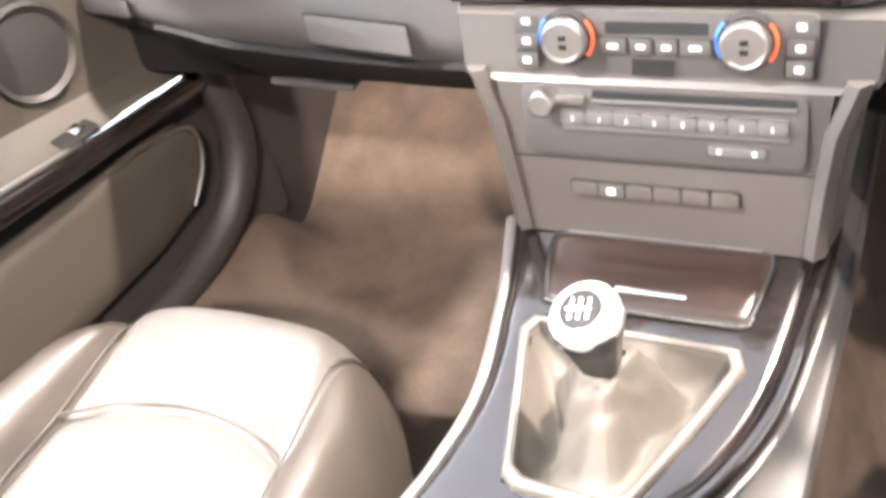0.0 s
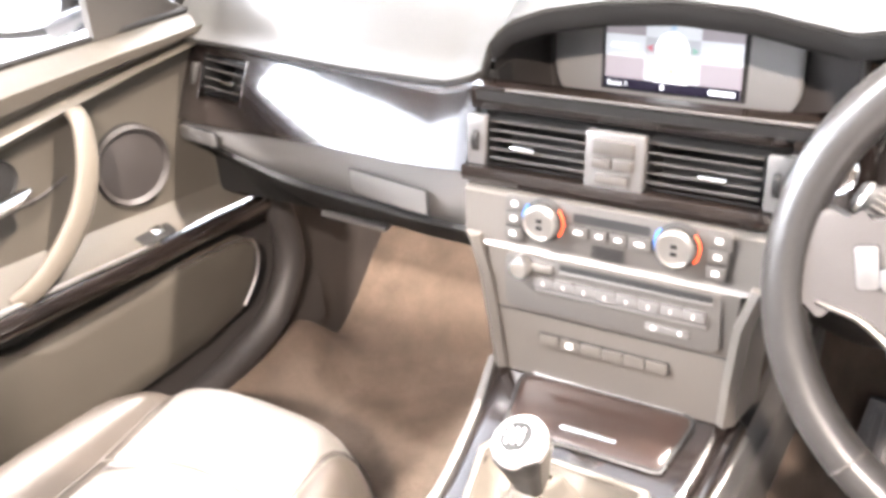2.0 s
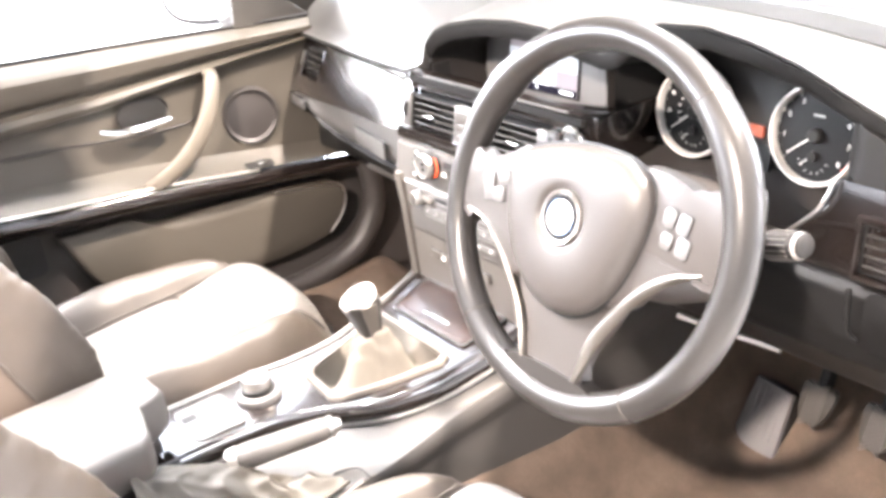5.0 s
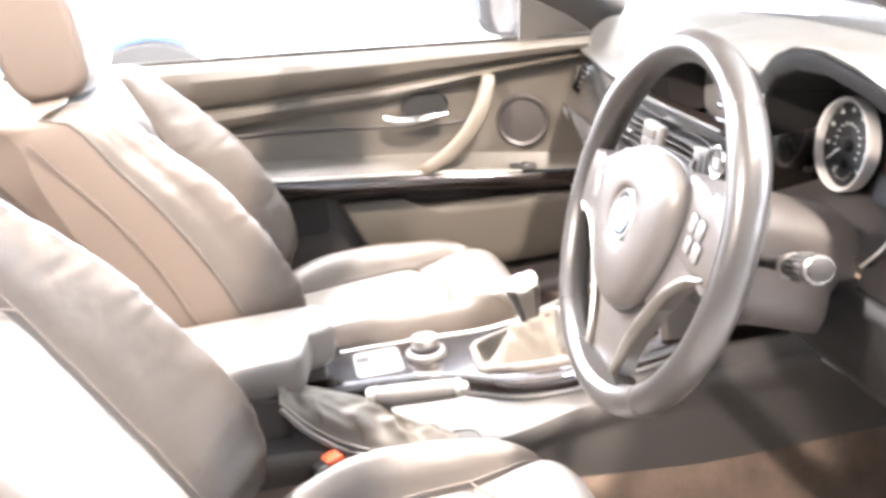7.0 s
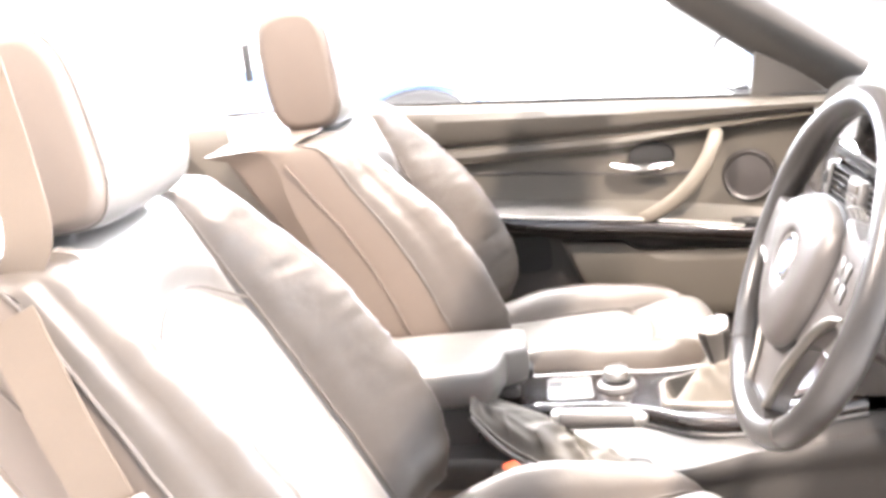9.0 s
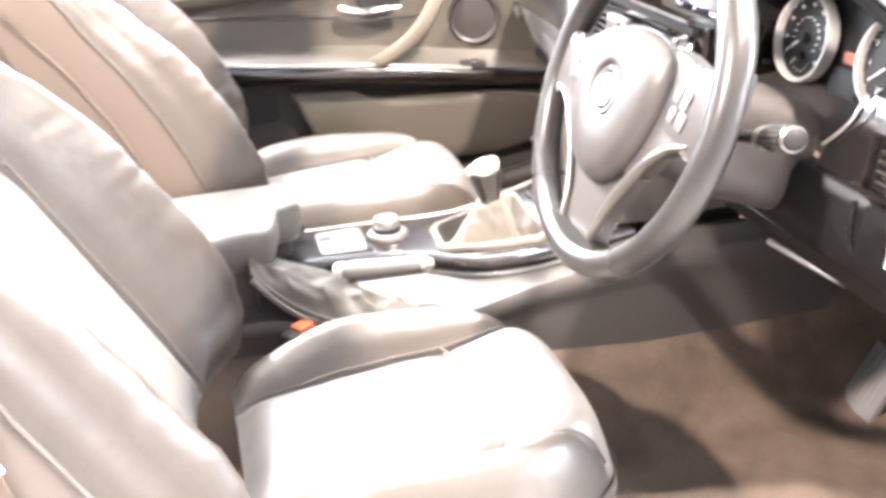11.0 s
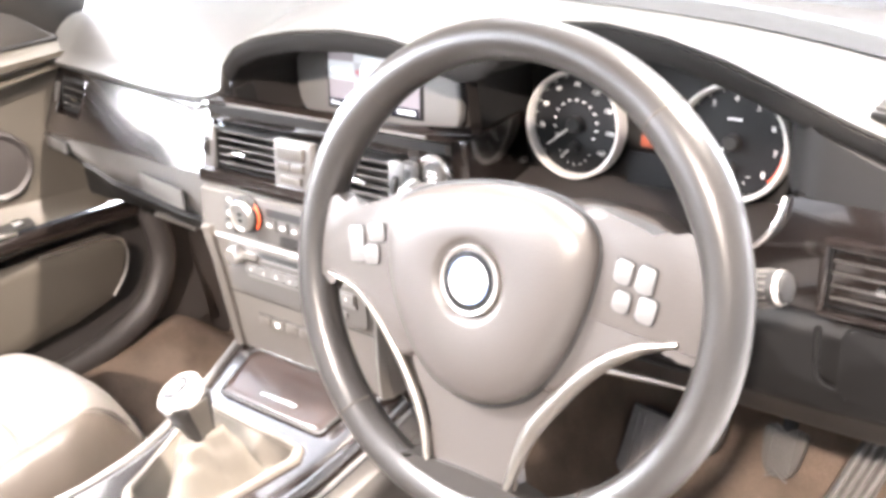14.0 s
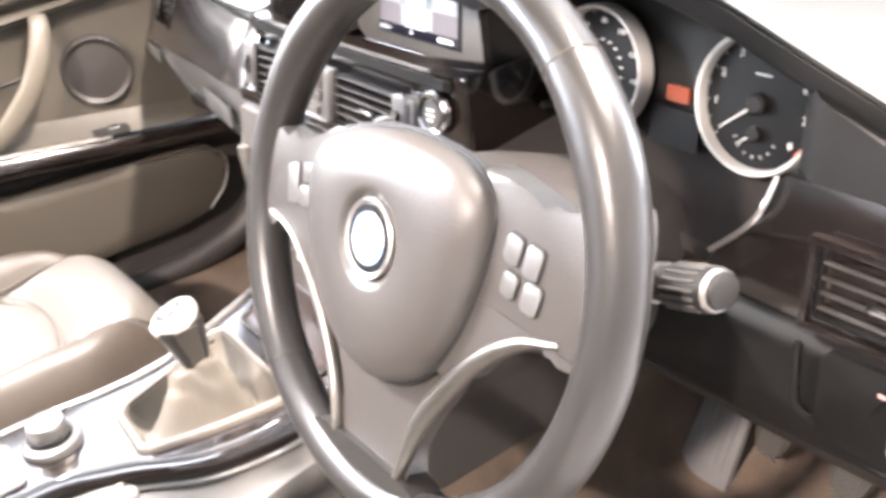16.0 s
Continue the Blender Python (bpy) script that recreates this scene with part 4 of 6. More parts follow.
# ---- gear lever ----
gear = thing("gear_lever", "metal-capped gear knob on a slim lever in a pale leather gaiter", "gear lever", (0, -0.01, 0.50))
bq = [(-0.082, 0.058), (0.080, 0.054), (0.086, 0.040), (0.032, -0.084), (0.020, -0.094), (-0.050, -0.090), (-0.062, -0.080), (-0.090, 0.046)]


def boot_ring(k, z_up):
    """The gaiter's outline, shrunk by k towards the lever."""
    dense = []
    for i in range(len(bq)):
        a, b = Vector(bq[i]), Vector(bq[(i + 1) % len(bq)])
        for s in range(10):
            dense.append(a.lerp(b, s / 10))
    c = Vector((-0.004, -0.006))
    out = []
    for p in dense:
        q = c + (p - c) * k
        out.append(Vector((q.x, q.y, trim_z(q.y) + z_up)))
    return out


part("gaiter_frame", loft([boot_ring(1.02, 0.000), boot_ring(1.012, 0.0045), boot_ring(0.985, 0.0075), boot_ring(0.95, 0.0080), boot_ring(0.92, 0.0060), boot_ring(0.90, 0.001)], True, False), M_FRAME, gear, "slim pale leather frame of the gaiter", 60)


def step(a, b, x):
    t = min(1.0, max(0.0, (x - a) / (b - a)))
    return t * t * (3 - 2 * t)


def gear_leather(k):
    """One ring of the gear gaiter: deep on the passenger's side, bunched towards the driver's seat, creased at the neck."""
    flat = boot_ring(k, 0.0)
    t = (0.93 - k) / 0.76
    out = []
    for p in flat:
        th = math.atan2(p.y + 0.006, p.x + 0.004)
        near = math.exp(-((th + 1.40) / 0.50) ** 2)
        far_side = max(0.0, -math.cos(th - 0.35))
        sag = (0.019 + 0.020 * far_side - 0.016 * near) * math.sin(math.pi * min(1.0, t * 1.15)) ** 1.2
        rise = 0.049 * step(0.42 - 0.30 * near, 1.0, t)
        mid = 4 * t * (1 - t)
        fold = 0.0050 * mid * (1 - 2 * abs(math.sin(2.0 * th + 0.5 + 1.3 * t))) + 0.0028 * mid * (1 - 2 * abs(math.sin(4.5 * th + 2.0 - 2.2 * t)))
        ring = 0.0024 * math.sin(34 * t + 2.2 * math.sin(2 * th + 1)) * step(0.55, 0.80, t) * (1 - step(0.93, 1.0, t))
        grow = 1 + (0.22 * near + 0.10 * math.sin(3 * th + 0.7)) * mid * 0.6 + 2.5 * ring
        x, y = -0.004 + (p.x + 0.004) * grow, -0.006 + (p.y + 0.006) * grow
        out.append(Vector((x, y, p.z + 0.004 * (1 - t) - sag + rise + fold + ring)))
    return out


part("gaiter", loft([gear_leather(k) for k in np.linspace(0.93, 0.17, 40)], True, False), M_BOOT, gear, "creased pale leather gaiter sunk in its frame", 50)
part("gaiter_seam", tube(boot_ring(0.915, 0.0062), 0.0008, 6, closed=True), M_SEAM, gear)
G0, G1 = Vector((-0.002, -0.006, 0.527)), Vector((-0.0095, -0.010, 0.612))
gd = (G1 - G0).normalized()
gm = frame_of(gd, (0, 1, 0))


def lever_ring(h, w, d, dx=0.0, dy=0.0, n=24):
    return [G0 + gm @ Vector((dx + w * math.copysign(abs(math.cos(a)) ** 0.55, math.cos(a)), dy + d * math.copysign(abs(math.sin(a)) ** 0.55, math.sin(a)), h)) for a in np.linspace(0, 2 * math.pi, n + 1)[:-1]]


part("lever_neck", loft([lever_ring(0.0, 0.0105, 0.011), lever_ring(0.012, 0.0105, 0.0115), lever_ring(0.035, 0.0140, 0.0155), lever_ring(0.058, 0.0190, 0.0210, 0, -0.002), lever_ring(0.074, 0.0235, 0.0245, 0, -0.004), lever_ring(0.079, 0.0225, 0.0235, 0, -0.004)]), M_WHEEL, gear, "black leather lever neck", 50)
for s_ in (-1, 1):
    rows_ = ((0.004, 0.0105, 0.0112, 0.0), (0.020, 0.0120, 0.0130, 0.0), (0.035, 0.0140, 0.0155, 0.0), (0.050, 0.0170, 0.0190, -0.0014), (0.064, 0.0206, 0.0224, -0.003), (0.076, 0.0236, 0.0246, -0.004))
    part("neck_side", sheet(lambda u, v: G0 + gm @ Vector((s_ * (ease([(r[0], r[1]) for r in rows_], 0.004 + 0.072 * v) * (1.06 - 0.03 * (2 * u - 1) ** 2)), (2 * u - 1) * 0.50 * ease([(r[0], r[2]) for r in rows_], 0.004 + 0.072 * v) + ease([(r[0], r[3]) for r in rows_], 0.004 + 0.072 * v), 0.004 + 0.072 * v)), 6, 12, thick=tuple(gm @ Vector((-s_ * 0.003, 0, 0)))), M_TRIM, gear, "satin metal flank of the lever", 60)
part("collar", lathe([(0.0148, -0.006), (0.0155, 0.000), (0.0148, 0.006), (0.0125, 0.009)], G0, gm, 28), M_SATIN, gear, "satin collar")
G2 = G0 + gm @ Vector((0, -0.004, 0.080))
km = frame_of(gd * 0.92 + Vector((-0.10, -0.30, 0.0)), (0, 1, 0))
kn = part("knob", lathe([(0.0215, -0.008), (0.0250, -0.003), (0.0262, 0.002), (0.0252, 0.0070), (0.0215, 0.0105), (0.014, 0.0122), (0.0001, 0.0128)], G2, km, 40), M_KNOB, gear, "polished metal knob top")
part("shift_badge", lathe([(0.0158, 0.0108), (0.0158, 0.0124), (0.0001, 0.0138)], G2, km, 32), M_DARK, kn, "dark shift pattern badge")
for dx in (-0.0065, 0.0, 0.0065):
    part("shift_line", box((0.0018, 0.016, 0.0006), G2 + km @ Vector((dx, 0, 0.0137)), 0, rot=km), M_WHITE_GLOW, kn)
part("shift_line", box((0.018, 0.0018, 0.0006), G2 + km @ Vector((-0.001, 0, 0.0137)), 0, rot=km), M_WHITE_GLOW, kn)

# ---- rotary controller behind the lever ----
ctl = thing("rotary_controller", "satin rotary control knob on the console", "control knob", (-0.066, -0.155, 0.497))
part("plinth", lathe([(0.031, 0.0), (0.031, 0.004), (0.029, 0.008), (0.024, 0.010), (0.0001, 0.010)], (-0.066, -0.155, 0.4975), None, 40), M_SILVER, ctl, "satin plinth")
part("knob_skirt", lathe([(0.0215, 0.008), (0.0225, 0.012), (0.0215, 0.016), (0.0170, 0.018)], (-0.066, -0.155, 0.4975), None, 40), M_DARK, ctl)
part("knob_cap", lathe([(0.0190, 0.016), (0.0195, 0.026), (0.0180, 0.0305), (0.012, 0.0318), (0.0001, 0.0312)], (-0.066, -0.155, 0.4975), None, 40), M_SATIN, ctl, "satin knob cap")
part("menu_panel", plate(rounded(0.086, 0.070, 0.010), 0.003, None, (-0.064, -0.228, 0.4985), 0.001), M_SILVER, ctl, "satin panel behind the knob")
part("menu_button", box((0.026, 0.012, 0.004), (-0.060, -0.228, 0.502), 0.0015), M_SILVER, ctl)
part("menu_slot", box((0.016, 0.020, 0.002), (-0.078, -0.250, 0.5010), 0.0006), M_BLACK, ctl)

# ---- armrest ----
arm = thing("armrest", "pale leather padded armrest lid with a stepped front", "armrest", (-0.04, -0.45, 0.50))
ao = [(-0.108, -0.292), (-0.030, -0.286), (-0.018, -0.300), (-0.012, -0.320), (0.050, -0.333), (0.066, -0.348), (0.066, -0.64), (-0.112, -0.64), (-0.116, -0.305)]


def armring(k, z, c=(-0.03, -0.46)):
    return [Vector((c[0] + (x - c[0]) * k, c[1] + (y - c[1]) * (1 - (1 - k) * 0.6), z)) for x, y in ao]


part("lid_base", loft([armring(0.88, 0.530), armring(0.94, 0.534), armring(0.975, 0.541), armring(0.99, 0.549)]), M_SEAT, arm, "pale leather lower edge of the lid", 50)
part("lid", loft([armring(0.985, 0.547), armring(1.0, 0.551), armring(1.0, 0.577), armring(0.985, 0.585), armring(0.95, 0.589), armring(0.80, 0.592), armring(0.4, 0.593)]), M_SEAT, arm, "pale leather armrest lid", 50)
part("box", box((0.150, 0.270, 0.128), (-0.028, -0.500, 0.463), 0.008), M_DOORDARK, arm, "grey storage box below the lid", 50)
part("latch", box((0.034, 0.012, 0.016), (-0.064, -0.288, 0.536), 0.005, rot=(0, 0, 4)), M_DARK, arm)
part("step_block", box((0.088, 0.060, 0.020), (-0.066, -0.334, 0.516), 0.007, 3), M_DOORDARK, arm, "dark rounded block under the lid's nose")

# ---- handbrake ----
hb = thing("handbrake", "leather-wrapped handbrake lever in a creased gaiter", "handbrake", (0.08, -0.2, 0.45))
H0, H1 = Vector((0.044, -0.250, 0.500)), Vector((0.094, -0.132, 0.517))
hp = [H0.lerp(H1, t) for t in np.linspace(0, 1, 12)]
part("grip", tube(hp, [0.0145, 0.0155, 0.016, 0.016, 0.0158, 0.0155, 0.0152, 0.015, 0.0148, 0.0145, 0.014, 0.012], 14), M_SEAT, hb, "pale grey leather grip")
hd = (H1 - H0).normalized()
part("release_button", tube([H1, H1 + hd * 0.006, H1 + hd * 0.010], [0.0085, 0.0085, 0.006], 14), M_SATIN, hb, "satin release button")
part("grip_collar", tube([H1 - hd * 0.004, H1 + hd * 0.001], [0.0138, 0.0128], 14), M_SATIN, hb)
part("grip_collar", tube([H0 - hd * 0.002, H0 + hd * 0.010], [0.0150, 0.0165], 14), M_SATIN, hb)
part("lever_arm", tube([H0 + Vector((0.002, 0.0, -0.006)), H0 + Vector((0.010, 0.012, -0.035)), H0 + Vector((0.014, 0.02, -0.070))], 0.013, 10, flat=1.5), M_DARK, hb, "dark lever arm")


RIDGE = smooth([(0.020, -0.385, 0.548), (0.040, -0.335, 0.536), (0.050, -0.290, 0.520), (0.056, -0.245, 0.500), (0.074, -0.212, 0.476), (0.096, -0.172, 0.462)], 8)
HEM = smooth([(0.083, -0.372, 0.538), (0.094, -0.338, 0.502), (0.106, -0.296, 0.473), (0.121, -0.245, 0.458), (0.131, -0.190, 0.455), (0.128, -0.142, 0.459)], 8)


def gaiter_point(u, v):
    """The handbrake's gaiter: folds that fan out from the lever's root to the hem."""
    i = min(len(RIDGE) - 2, int(u * (len(RIDGE) - 1)))
    f = u * (len(RIDGE) - 1) - i
    a, b = RIDGE[i].lerp(RIDGE[i + 1], f), HEM[i].lerp(HEM[i + 1], f)
    if v < 0.25:
        t = 1 - v / 0.25
        return a + Vector((-0.030 * t, 0, -0.004 * t - 0.030 * t * t))
    t = (v - 0.25) / 0.75
    side = (b - a).cross(Vector((-0.1, -1, 0.3))).normalized()
    side = side if side.z > 0 else -side
    ph = 8.5 * u + 2.4 * t + 0.8 * math.sin(5 * t)
    fold = 0.0042 * (1 - 2 * abs(math.sin(ph * 1.7))) + 0.0018 * math.sin(ph * 4.3 + 1) + 0.004 * noise.noise((u * 7, t * 5, 2))
    swell = 0.016 * math.sin(math.pi * t) * (1 - 0.5 * u)
    return a.lerp(b, t) + side * (swell + fold * math.sin(math.pi * min(1, 0.12 + t * 0.88)))


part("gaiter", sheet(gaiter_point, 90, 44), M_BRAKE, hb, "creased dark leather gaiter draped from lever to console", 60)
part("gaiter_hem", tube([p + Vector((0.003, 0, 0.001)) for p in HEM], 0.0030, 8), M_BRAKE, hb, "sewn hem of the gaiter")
part("deck_edge", tube(smooth([(0.090, -0.372, 0.532), (0.102, -0.336, 0.492), (0.114, -0.292, 0.464), (0.131, -0.232, 0.450), (0.141, -0.170, 0.449), (0.139, -0.125, 0.455)], 6), 0.0042, 8), M_STACK, hb, "rolled grey edge round the gaiter")
part("plate_joint", tube(smooth([(0.108, -0.150, 0.462), (0.124, -0.125, 0.466), (0.142, -0.118, 0.458)], 6), 0.0015, 6), M_BLACK, hb)

# ---- belt buckle ----
bk = thing("seat_belt_buckle", "black seat belt buckle with an orange-red release", "buckle", (0.14, -0.33, 0.40))
bkt = (12, -18, 12)
part("housing", box((0.044, 0.022, 0.080), (0.143, -0.322, 0.430), 0.006, 3, rot=bkt), M_DARK, bk)
part("release", box((0.048, 0.022, 0.016), (0.137, -0.315, 0.470), 0.003, 2, rot=bkt), M_ORANGE, bk, "orange-red release button")


# ---- steering wheel ----
WC = Vector((0.374, 0.038, 0.810))
WM = frame_of((0.0, -math.cos(radians(20.7)), math.sin(radians(20.7))))
wheel = thing("steering_wheel", "black leather three-spoke steering wheel with satin spoke trims", "steering wheel", tuple(WC))


def wp(x, y, z=0.0):
    return WC + WM @ Vector((x, y, z))


RIM, WIDE = 0.1800, 1.030
rim = bmesh.new()
N, K = 96, 16
rows = []
for i in range(N):
    a = 2 * math.pi * i / N
    deg = math.degrees(a) % 360
    swell = sum(0.0018 * math.exp(-(((deg - c + 180) % 360 - 180) / 16) ** 2) for c in (35, 145))
    row = []
    for k in range(K):
        b = 2 * math.pi * k / K
        rr = RIM + (0.0160 + swell) * math.cos(b)
        row.append(rim.verts.new(wp(rr * WIDE * math.cos(a), rr * math.sin(a), (0.0175 + swell) * math.sin(b))))
    rows.append(row)
for i in range(N):
    for k in range(K):
        rim.faces.new((rows[i][k], rows[(i + 1) % N][k], rows[(i + 1) % N][(k + 1) % K], rows[i][(k + 1) % K]))
rim_ob = part("rim", rim, M_WHEEL, wheel, "worn black leather rim", 180)
for deg in (50, 134, 229, 306):
    a = radians(deg)
    ring = [wp((RIM + 0.0166 * math.cos(b)) * WIDE * math.cos(a), (RIM + 0.0166 * math.cos(b)) * math.sin(a), 0.0181 * math.sin(b)) for b in np.linspace(0, 2 * math.pi, 25)[:-1]]
    part("leather_joint", tube(ring, 0.0007, 6, closed=True), M_SEAM, rim_ob)
# stitching along the inside of the rim
st = bmesh.new()
for i in range(220):
    a = 2 * math.pi * i / 220
    box((0.0035, 0.0009, 0.0009), wp((RIM - 0.0152) * WIDE * math.cos(a), (RIM - 0.0152) * math.sin(a), 0.002), 0, rot=WM @ Euler((0, 0, a + math.pi / 2 + 0.3)).to_matrix(), bm=st)
tagged(part("stitching", st, M_SEAM, rim_ob), kind="stuff")


def outline2(points, steps=6):
    """A closed smooth 2D outline."""
    p = points + points[:3]
    out = []
    for i in range(1, len(points) + 1):
        a, b, c, d = (Vector(q) for q in (p[i - 1], p[i], p[(i + 1) % len(p)], p[(i + 2) % len(p)]))
        for s in range(steps):
            t = s / steps
            q = 0.5 * (2 * b + (c - a) * t + (2 * a - 5 * b + 4 * c - d) * t * t + (3 * b - a - 3 * c + d) * t ** 3)
            out.append((q.x, q.y))
    return out


# spokes
def spoke(points, name, mat, z0, z1, label, bevel=0.006):
    return part(name, plate(points, z1 - z0, WM, wp(0, 0, z0), bevel, seg=3), mat, wheel, label, 40)


spoke(outline2([(-0.176, 0.036), (-0.140, 0.034), (-0.11, 0.044), (-0.06, 0.062), (-0.03, 0.0), (-0.05, -0.06), (-0.078, -0.078), (-0.104, -0.048), (-0.130, -0.033), (-0.155, -0.027), (-0.178, -0.032)], 4), "spoke", M_HUB, -0.014, 0.009, "grey leather-grained side spoke", 0.008)
spoke(outline2([(0.185, 0.066), (0.188, -0.018), (0.155, -0.008), (0.130, -0.016), (0.104, -0.034), (0.078, -0.064), (0.05, -0.06), (0.03, 0.0), (0.06, 0.066), (0.11, 0.066), (0.145, 0.056)], 4), "spoke", M_HUB, -0.014, 0.009, "grey leather-grained side spoke", 0.008)
spoke(outline2([(-0.070, -0.030), (0.0, -0.02), (0.074, -0.030), (0.066, -0.075), (0.047, -0.110), (0.038, -0.140), (0.046, -0.172), (0.0, -0.176), (-0.046, -0.172), (-0.036, -0.140), (-0.045, -0.110), (-0.066, -0.075)], 4), "spoke", M_HUB, -0.018, 0.004, "tapered lower spoke", 0.008)
# leather swellings where the spokes meet the rim
part("rim_foot", plate(outline2([(-0.070, -0.158), (-0.036, -0.150), (0.036, -0.150), (0.070, -0.158), (0.085, -0.172), (0.0, -0.186), (-0.085, -0.172)], 4), 0.026, WM, wp(0, 0, -0.016), 0.011, seg=3), M_WHEEL, wheel, "", 60)
for s in (-1, 1):
    top_, low_ = (0.060, -0.020) if s > 0 else (0.040, -0.040)
    part("rim_foot", plate(outline2([(s * x, y) for x, y in ((0.163, top_ - 0.008), (0.158, 0.5 * (top_ + low_)), (0.163, low_ + 0.008), (0.180, low_ - 0.016), (0.190, 0.5 * (top_ + low_)), (0.182, top_ + 0.016))], 4), 0.022, WM, wp(0, 0, -0.016), 0.010, seg=3), M_WHEEL, wheel, "", 60)


# satin trims along the lower openings: flat crescents with a rounded face
def crescent(mid, wide):
    c = [Vector(p) for p in smooth([(x, y, 0) for x, y in mid], 10)]
    rings = []
    for i, p in enumerate(c):
        d = (c[min(i + 1, len(c) - 1)] - c[max(i - 1, 0)]).normalized()
        n = Vector((-d.y, d.x, 0))
        w = ease(wide, i / (len(c) - 1))
        rings.append([wp(*(p + n * (w * math.cos(a)) + Vector((0, 0, 0.006 + 0.0055 * math.sin(a))))) for a in np.linspace(0, 2 * math.pi, 13)[:-1]])
    return loft(rings)


part("spoke_trim", crescent([(-0.160, -0.026), (-0.128, -0.034), (-0.098, -0.056), (-0.068, -0.088), (-0.047, -0.120), (-0.035, -0.152)], [(0, 0.0022), (0.35, 0.0042), (0.7, 0.0048), (1, 0.0028)]), M_TRIM, wheel, "curved satin metal trim")
part("spoke_trim", crescent([(0.158, -0.007), (0.128, -0.018), (0.098, -0.040), (0.072, -0.072), (0.052, -0.106), (0.040, -0.150)], [(0, 0.0024), (0.35, 0.0062), (0.7, 0.0072), (1, 0.0034)]), M_TRIM, wheel, "curved satin metal trim")

# airbag cover
shield = outline2([(-0.062, 0.060), (0.0, 0.073), (0.056, 0.070), (0.086, 0.050), (0.087, 0.010), (0.072, -0.038), (0.046, -0.074), (0.006, -0.090), (-0.038, -0.080), (-0.072, -0.044), (-0.092, 0.004), (-0.090, 0.040)])
EC = (-0.002, 0.003)
cc = (sum(x for x, y in shield) / len(shield), sum(y for x, y in shield) / len(shield))
cover_rings = [[wp(cc[0] + (x - cc[0]) * k, cc[1] + (y - cc[1]) * k, z) for x, y in shield] for k, z in ((1.02, 0.0), (1.03, 0.008), (1.0, 0.0170), (0.93, 0.0240), (0.80, 0.0285), (0.62, 0.0305))]
# shallow dish round the emblem
for r, z in ((0.0345, 0.0308), (0.0320, 0.0302), (0.0290, 0.0272), (0.0255, 0.0240), (0.0200, 0.0235)):
    cover_rings.append([wp(EC[0] + r * math.cos(math.atan2(y - cc[1], x - cc[0])), EC[1] + r * math.sin(math.atan2(y - cc[1], x - cc[0])), z) for x, y in shield])
cover = part("airbag_cover", loft(cover_rings), M_HUB, wheel, "domed grey airbag cover", 50)
part("cover_joint", tube([wp(x * 1.035, y * 1.035, 0.0085) for x, y in shield], 0.0018, 6, closed=True), M_BLACK, cover)
# emblem: plain quartered disc
em = part("emblem", lathe([(0.0262, 0.0), (0.0262, 0.0050), (0.0250, 0.0062), (0.0232, 0.0056), (0.0226, 0.0042), (0.0001, 0.0042)], wp(*EC, 0.0236), WM, 40), M_SATIN, wheel, "round emblem in a recessed ring")
part("emblem_ring", lathe([(0.0222, 0.0), (0.0222, 0.0050), (0.0001, 0.0052)], wp(*EC, 0.0236), WM, 40), M_DIAL, em)
M_EMW = material("emblem_white", (0.8, 0.8, 0.8), 0.2, coat=1.0)
M_EMB = material("emblem_blue", (0.30, 0.42, 0.70), 0.2, coat=1.0)
for q in range(4):
    arc = [(0.0172 * math.cos(radians(a)), 0.0172 * math.sin(radians(a))) for a in np.linspace(90 * q, 90 * q + 90, 9)]
    part("emblem_quarter", plate([(0, 0)] + arc, 0.0008, WM, wp(*EC, 0.0286)), M_EMB if q % 2 else M_EMW, em)
# thumb buttons, lifted a little from the spokes
for bx, by, w, h in ((0.1115, 0.0325, 0.0130, 0.0170), (0.1285, 0.0300, 0.0130, 0.0190), (0.1130, 0.0120, 0.0125, 0.0150), (0.1320, 0.0100, 0.0140, 0.0175), (-0.1310, 0.0040, 0.0150, 0.0300), (-0.1110, 0.0170, 0.0160, 0.0150), (-0.1140, -0.0015, 0.0150, 0.0160)):
    lean_ = Matrix.Rotation(radians(-8 if bx > 0 else 12), 3, "Z")
    b_ = part("thumb_button", plate(rounded(w, h, 0.003), 0.0040, WM @ lean_, wp(bx, by, 0.0072), 0.0014), M_SILVER, wheel, "satin grey thumb button")
    part("button_gap", plate(rounded(w + 0.0018, h + 0.0018, 0.0036), 0.0010, WM @ lean_, wp(bx, by, 0.0084)), M_DARK, b_)
part("cover_wear", lathe([(0.0028, 0), (0.0001, 0.0006)], wp(0.052, 0.016, 0.0272), WM, 10), M_BLACK, cover)

# ---- column, stalks ----
col = thing("steering_column", "grey plastic steering column shroud with stalks", "steering column", (0.366, 0.16, 0.70))
ca = -WM.col[2]


def col_ring(d, w, h, dz):
    c = WC + ca * d + Vector((0, 0, dz))
    return [c + WM @ Vector((w * math.copysign(abs(math.cos(a)) ** 0.6, math.cos(a)), h * math.copysign(abs(math.sin(a)) ** 0.6, math.sin(a)), 0)) for a in np.linspace(0, 2 * math.pi, 33)[:-1]]


